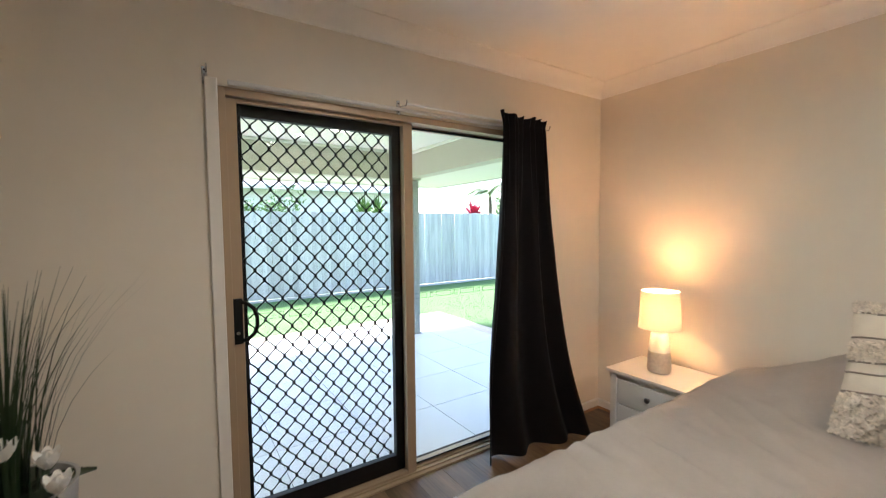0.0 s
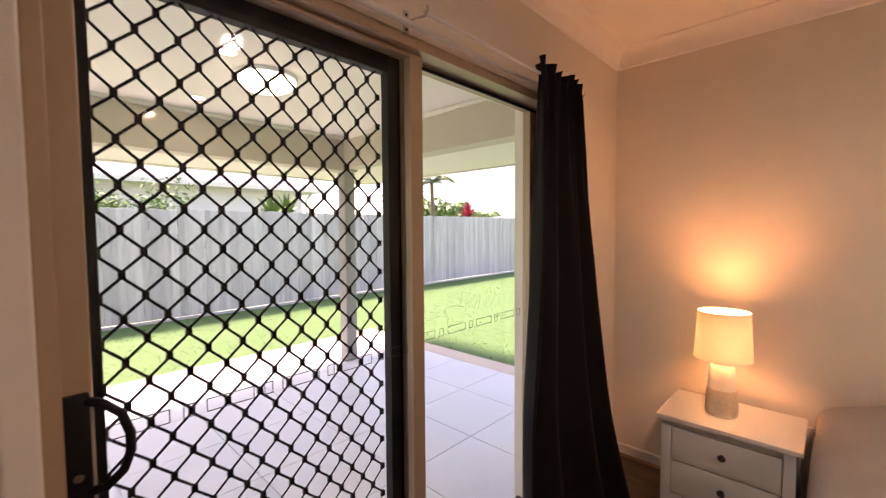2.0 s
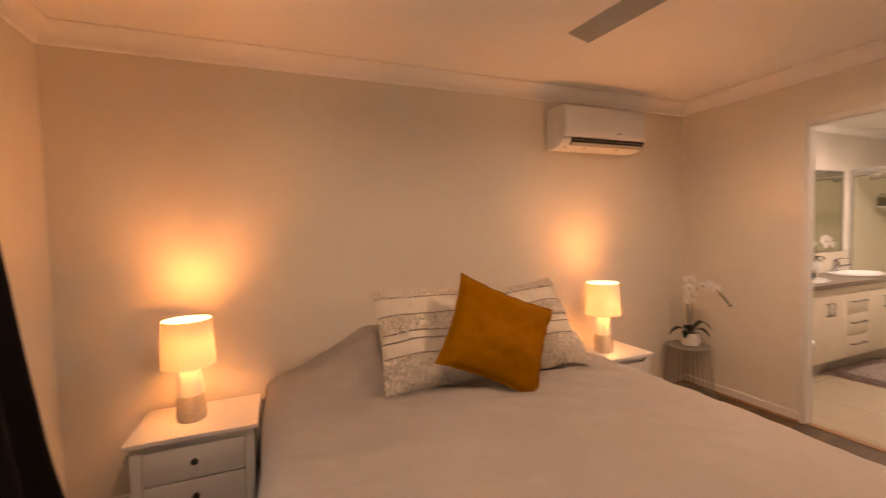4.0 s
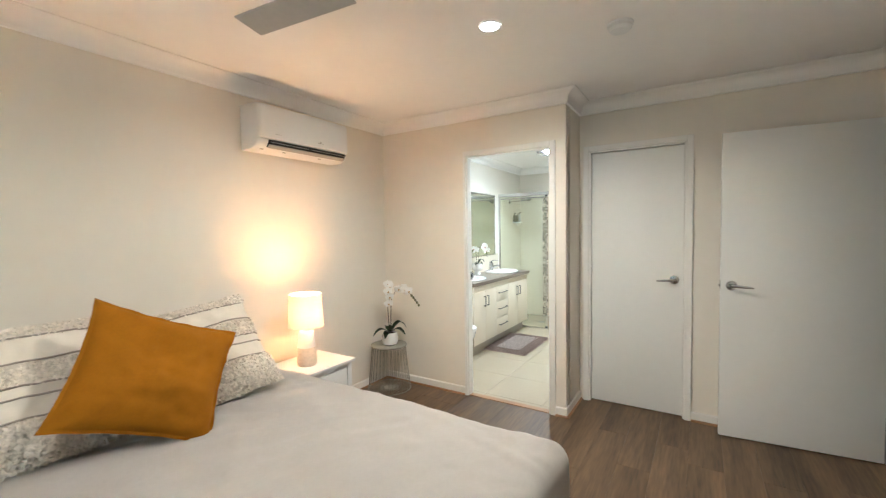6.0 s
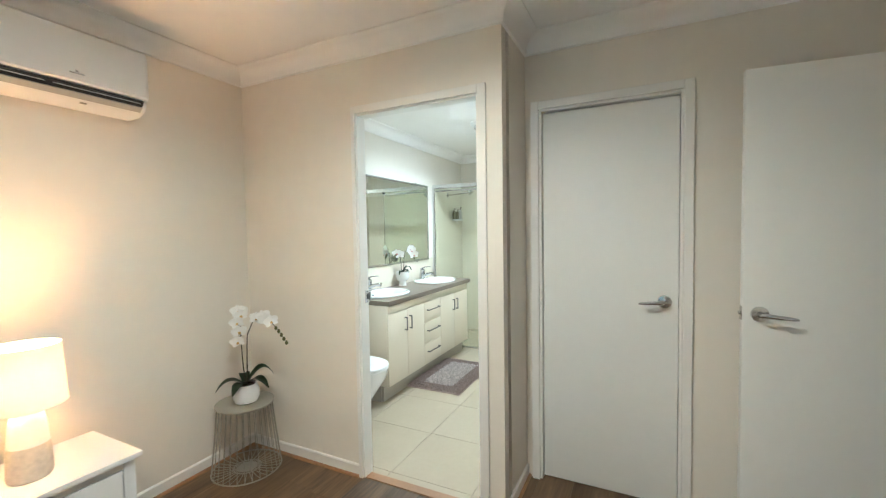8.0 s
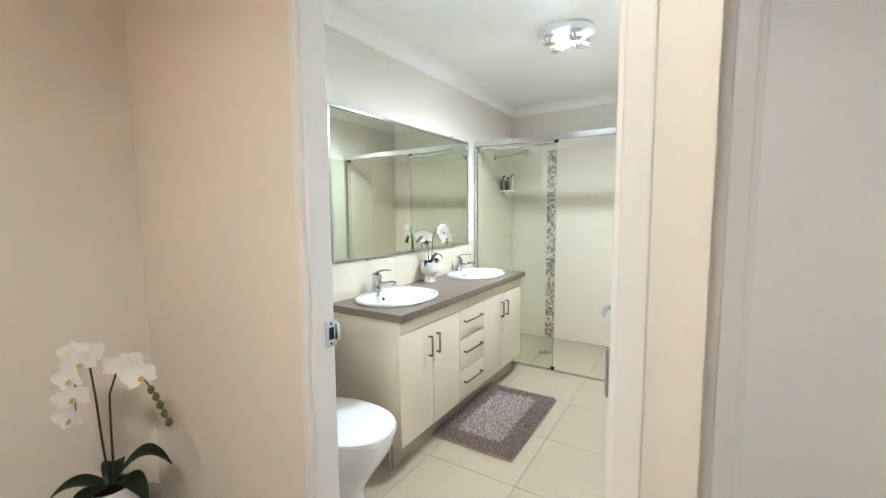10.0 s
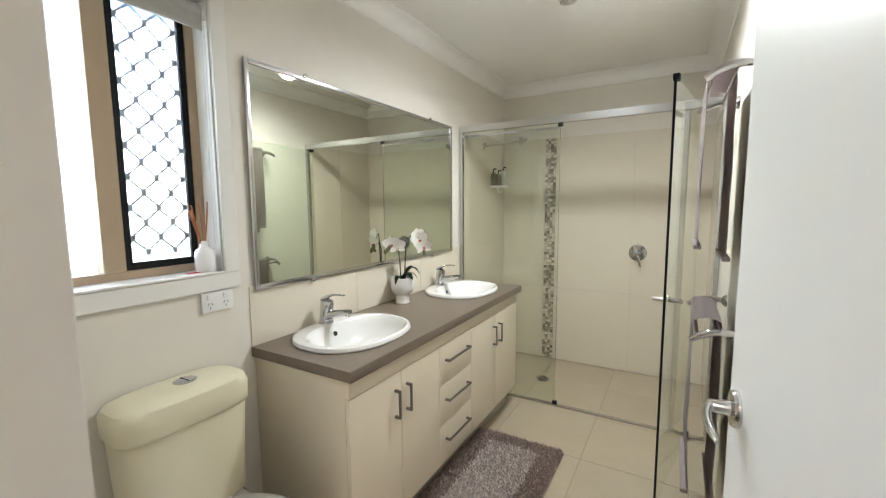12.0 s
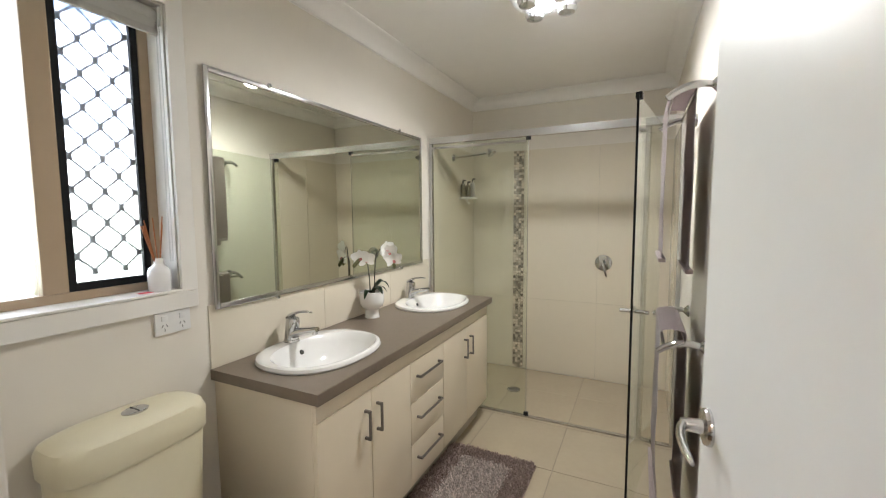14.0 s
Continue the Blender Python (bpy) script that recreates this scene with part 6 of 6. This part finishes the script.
part("soffit", boxm(-3.020, 0.092, 2.075, -0.221, 1.05, 2.095), M_EAVE, roof, "cream soffit sheet", False)
part("fascia", boxm(-3.975, -8.0, 2.055, -3.952, 1.075, 2.22), M_EAVE, roof, "", False)
part("fascia", boxm(-3.950, 1.052, 2.055, -0.221, 1.075, 2.22), M_EAVE, roof, "", False)
part("deck", boxm(-3.98, -8.0, 2.422, -0.221, 1.08, 2.47), M_ROOF, roof, "grey roof sheet", False)
bm = bmesh.new()
box(bm, -2.836, -8.0, 2.352, -2.806, -0.082, 2.384, 0.006), box(bm, -2.806, -0.112, 2.352, -0.225, -0.082, 2.384, 0.006)
part("ceiling_bead", bm, M_EAVE, roof, "", False)
po = thing("patio_post", pose(-2.93, 0.005, -0.047), "square grey painted patio post", "post")
part("shaft", boxm(-0.065, -0.065, 0, 0.065, 0.065, 2.075, 0.006), M_POST, po)
part("base_plate", boxm(-0.085, -0.085, 0.0, 0.085, 0.085, 0.008, 0.002), M_POST, po)
oy = thing("patio_light", pose(-1.68, -1.40, 2.384), "round oyster light on the patio ceiling", "ceiling light")
part("base", lathe(bmesh.new(), [(0.190, 0.0), (0.190, -0.02), (0.18, -0.025)], 40), M_PLASTIC, oy)
part("diffuser", lathe(bmesh.new(), [(0.180, -0.025), (0.172, -0.050), (0.14, -0.075), (0.08, -0.090), (0.001, -0.095)], 40), M_GLOWP, oy, "pale yellow diffuser")
for x, y in ((-1.47, -1.70), (-2.45, -1.57)):
    downlight(pose(x, y, 2.384), M_GLOWD, "small round patio downlight", 0.04)

# neighbour's house
nh = thing("neighbour_house", pose(-11.0, -1.5, GZ), "white rendered neighbour house with a low roof", "house")
part("wall", boxm(-4, -8, 0, 0, 5.2, 2.65), M_HOUSE, nh, "white rendered wall", False)
part("eave", boxm(-4.5, -8.5, 2.65, 0.5, 5.7, 2.72), M_EAVE, nh, "", False)
bm = bmesh.new()
rings(bm, [[(-4.5, -8.5, 2.72), (0.5, -8.5, 2.72), (0.5, 5.7, 2.72), (-4.5, 5.7, 2.72)], [(-2.1, -6.0, 3.7), (-1.9, -6.0, 3.7), (-1.9, 3.2, 3.7), (-2.1, 3.2, 3.7)]])
part("roof", bm, M_ROOF, nh, "grey hipped roof", False)
part("gutter", boxm(0.5, -8.5, 2.63, 0.58, 5.78, 2.75, 0.01), M_EAVE, nh, "", False)
part("downpipe", tube(bmesh.new(), [(0.45, 5.3, 2.64), (0.08, 5.3, 2.45), (0.08, 5.3, 0.0)], 0.045, 10), M_EAVE, nh)
fh = thing("far_house", pose(-13.0, 22.0, GZ), "distant low house with a dark roof", "house")
part("wall", boxm(-4, -5, 0, 3, 6, 1.75), M_HOUSE, fh, "", False)
bm = bmesh.new()
rings(bm, [[(-4.6, -5.6, 1.75), (3.6, -5.6, 1.75), (3.6, 6.6, 1.75), (-4.6, 6.6, 1.75)], [(-0.6, -2.0, 2.5), (-0.4, -2.0, 2.5), (-0.4, 3.0, 2.5), (-0.6, 3.0, 2.5)]])
part("roof", bm, M_ROOF, fh, "dark blue-grey roof", False)


def leaf_mass(name, parent, material, blobs, count, size, seed, label):
    """Many small leaves scattered in uneven clumps; blobs: (x, y, z, radius)."""
    rnd = random.Random(seed)
    verts, faces = [], []
    for k in range(count):
        bx, by, bz, br = blobs[rnd.randrange(len(blobs))]
        d = Vector((rnd.gauss(0, 1), rnd.gauss(0, 1), rnd.gauss(0, 1))).normalized()
        p = Vector((bx, by, bz)) + d * br * rnd.uniform(0.35, 1.0) ** 0.6
        n = (d + Vector((rnd.uniform(-1, 1), rnd.uniform(-1, 1), rnd.uniform(-0.4, 1)))).normalized()
        a = n.cross(Vector((rnd.uniform(-1, 1), rnd.uniform(-1, 1), 0.3))).normalized()
        b = n.cross(a)
        s = size * rnd.uniform(0.6, 1.3)
        i = len(verts)
        verts += [p - a * s, p + b * s * 0.45, p + a * s, p - b * s * 0.45]
        faces.append((i, i + 1, i + 2, i + 3))
    me = bpy.data.meshes.new(name)
    me.from_pydata([tuple(v) for v in verts], [], faces)
    me.materials.append(material)
    ob = tagged(new(name, me), label)
    ob.parent = parent
    return ob


def shrub(x, y, w, h, seed, label, material=None, size=0.05, n=2600):
    t = thing("shrub", pose(x, y, GZ), label, "shrub")
    rnd = random.Random(seed)
    blobs = [(rnd.uniform(-0.4, 0.4), rnd.uniform(-w / 2, w / 2), h * rnd.uniform(0.55, 0.95), h * rnd.uniform(0.10, 0.22)) for _ in range(16)]
    bm = bmesh.new()
    for b in blobs[:6]:
        tube(bm, [(b[0] * 0.2, b[1] * 0.3, 0), (b[0] * 0.6, b[1] * 0.8, b[2] * 0.6), b[:3]], [0.03, 0.02, 0.008], 6)
    part("limbs", bm, M_TRUNK, t)
    leaf_mass("foliage", t, material or M_GREEN, blobs, n, size, seed, "dense small leaves")


def spiky(name, x, y, h, ln, count, material, seed, label, trunk=0.03, droop=0.5, wd=0.03):
    """A stem with a head of strap leaves."""
    t = thing(name, pose(x, y, GZ), label, "tree")
    part("trunk", tube(bmesh.new(), [(0, 0, 0), (0.03, 0.02, h * 0.5), (0, 0, h)], [trunk * 1.4, trunk, trunk * 0.8], 8), M_TRUNK, t)
    rnd = random.Random(seed)
    verts, faces = [], []
    for k in range(count):
        a, el, l2 = rnd.uniform(0, 6.28), rnd.uniform(0.05, 1.4), ln * rnd.uniform(0.7, 1.15)
        z0 = h - rnd.uniform(0, 0.25) * ln
        i0 = len(verts)
        for j in range(6):
            s = j / 5
            out, up = l2 * s * math.cos(el), l2 * s * math.sin(el) - droop * l2 * s * s * math.cos(el)
            w = wd * math.sin(math.pi * (0.15 + 0.85 * s)) + 0.002
            cx, cy = out * math.cos(a), out * math.sin(a)
            verts += [(cx - w * math.sin(a), cy + w * math.cos(a), z0 + up), (cx + w * math.sin(a), cy - w * math.cos(a), z0 + up)]
            if j:
                q = i0 + 2 * j
                faces.append((q - 2, q - 1, q + 1, q))
    me = bpy.data.meshes.new("crown")
    me.from_pydata(verts, [], faces)
    me.materials.append(material)
    ob = tagged(new("crown", me), "arching strap leaves")
    ob.parent = t


def palm(x, y, h, ln, seed, label):
    t = thing("palm_tree", pose(x, y, GZ), label, "palm tree")
    part("trunk", tube(bmesh.new(), [(0, 0, 0), (0.08, 0, h * 0.5), (0, 0, h)], [0.15, 0.11, 0.09], 10), M_TRUNK, t)
    rnd = random.Random(seed)
    verts, faces = [], []
    for k in range(16):
        a, el, l2 = k * 0.393 + rnd.uniform(-0.15, 0.15), rnd.uniform(0.1, 1.2), ln * rnd.uniform(0.8, 1.1)
        for j in range(2, 34):
            s = j / 34
            o, u = l2 * s * math.cos(el), l2 * s * math.sin(el) - 0.75 * l2 * s * s
            for side in (-1, 1):
                lw = 0.30 * ln * math.sin(math.pi * (0.1 + 0.85 * s)) * rnd.uniform(0.8, 1.1)
                p = Vector((o * math.cos(a), o * math.sin(a), h + u))
                q = p + Vector((-math.sin(a) * side * lw + 0.35 * lw * math.cos(a), math.cos(a) * side * lw + 0.35 * lw * math.sin(a), -0.45 * lw))
                e = Vector((math.cos(a), math.sin(a), 0)) * 0.02 * ln / 1.5
                i = len(verts)
                verts += [p - e, p + e, q]
                faces.append((i, i + 1, i + 2))
    me = bpy.data.meshes.new("crown")
    me.from_pydata([tuple(v) for v in verts], [], faces)
    me.materials.append(M_PALM)
    ob = tagged(new("crown", me), "feathered fronds")
    ob.parent = t


shrub(-8.3, -1.0, 1.5, 2.35, 31, "clipped green shrub behind the fence")
shrub(-8.4, -3.4, 1.3, 2.25, 32, "clipped green shrub behind the fence")
spiky("dracaena", -8.2, 1.5, 1.75, 0.75, 150, M_GREEN, 41, "green strappy dracaena behind the fence", droop=0.7)
spiky("dracaena", -8.5, 2.0, 1.85, 0.70, 130, M_GREEN, 42, "green strappy dracaena behind the fence", droop=0.7)
spiky("cordyline", -8.0, 4.95, 1.85, 0.60, 110, M_CORDY, 51, "crimson cordyline above the fence", droop=0.3)
spiky("cordyline", -8.2, 8.4, 2.0, 0.55, 90, M_CORDY, 52, "crimson cordyline above the fence", droop=0.3)
spiky("cordyline", -8.2, 12.5, 1.75, 0.50, 90, M_CORDY, 53, "crimson cordyline above the fence", droop=0.3)
palm(-13.0, 11.4, 3.75, 1.7, 61, "palm tree beyond the fence")
palm(-16.5, 12.7, 3.5, 1.9, 62, "palm tree beyond the fence")
for k, (x, y, w, h) in enumerate(((-15, 14.5, 5, 3.0), (-17, 19, 5, 2.7), (-20, 26, 7, 2.8))):
    shrub(x, y, w, h, 70 + k, "distant green shrubbery beyond the fence", None, 0.16, 1500)

rnd = random.Random(9)
verts, faces = [], []
for k in range(16000):
    x, y = -3.95 - 2.95 * rnd.random() ** 1.3, rnd.uniform(-4.5, 10.0)
    if k % 3 == 0:
        x, y = rnd.uniform(-3.9, -0.4), rnd.uniform(1.06, 6.0)
    a, h, w = rnd.uniform(0, 6.28), rnd.uniform(0.010, 0.026), rnd.uniform(0.003, 0.006)
    i = len(verts)
    verts += [(x - w * math.cos(a), y - w * math.sin(a), GZ), (x + w * math.cos(a), y + w * math.sin(a), GZ), (x + rnd.uniform(-0.02, 0.02), y + rnd.uniform(-0.02, 0.02), GZ + h)]
    faces.append((i, i + 1, i + 2))
me = bpy.data.meshes.new("lawn_grass")
me.from_pydata(verts, [], faces)
me.materials.append(M_BLADE)
tagged(new("lawn_grass", me), "short green lawn grass blades", "grass", kind="stuff")

# ---------------------------------------------------------------- floors, piece by piece
fl = tagged(new("floor"), "brown timber-look vinyl plank floor", "floor", kind="structure")
PW, PL, GAP = 0.182, 1.22, 0.0007
full = mesh_of("plank", boxm(0, 0, -0.0058, PL - GAP, PW - GAP, 0.0, 0.0006, 1), M_PLANK)
rnd = random.Random(3)
row = 0
y = 0.0 - PW
while y > BY - 0.6:
    x = -rnd.uniform(0.05, 1.15) - 0.0
    xmax = RX + 0.1 if y < -1.76 else WX + 0.0
    while x < xmax:
        x0, x1 = max(x, 0.0 if not (SD0 < y < SD1) else -0.002), min(x + PL, xmax)
        if x1 - x0 > 0.03:
            if abs(x1 - x0 - PL) < 1e-6:
                me = full
                at = pose(x0, y, 0)
            else:
                me = mesh_of("plank", boxm(0, 0, -0.0058, x1 - x0 - GAP, PW - GAP, 0.0, 0.0006, 1), M_PLANK)
                at = pose(x0, y, 0)
            piece("plank", me, fl, at)
        x += PL
    y -= PW

bf = tagged(new("floor_ensuite"), "large beige porcelain floor tiles with thin grout", "floor", kind="structure")
bf.matrix_world = ENSUITE
part("grout_bed", boxm(WX + 0.112, BYR, -0.03, BX1, 0.0, -0.0025), M_GROUT, bf, "", False)
xs = [WX + 0.113] + [4.54 + 0.5 * k for k in range(7)] + [BX1]
ys = [BYR, -1.505, -1.005, -0.505, -0.0005]
for a, b in zip(xs, xs[1:]):
    for c, d in zip(ys, ys[1:]):
        piece("tile", mesh_of("tile", boxm(0, 0, -0.006, b - a - 0.003, d - c - 0.003, 0.0, 0.001, 1), M_FTILE), bf, pose(a + 0.0015, c + 0.0015, 0))

pf = tagged(new("patio_paving"), "large pale grey patio tiles with thin joints", "pavement", kind="structure")
TS = 0.60
ptile = mesh_of("tile", boxm(0, 0, -0.012, TS - 0.004, TS - 0.004, 0.0, 0.0015, 1), M_PATIO)
for i in range(6):
    for j in range(14):
        x, y = -0.225 - TS * (i + 1), 0.80 - TS * (j + 1)
        if x > -3.9:
            x0 = max(x, -3.65)
            piece("tile", ptile if x0 == x else mesh_of("tile", boxm(0, 0, -0.012, x + TS - x0 - 0.004, TS - 0.004, 0.0, 0.0015, 1), M_PATIO), pf, pose(x0 + 0.002, y + 0.002, -0.047))
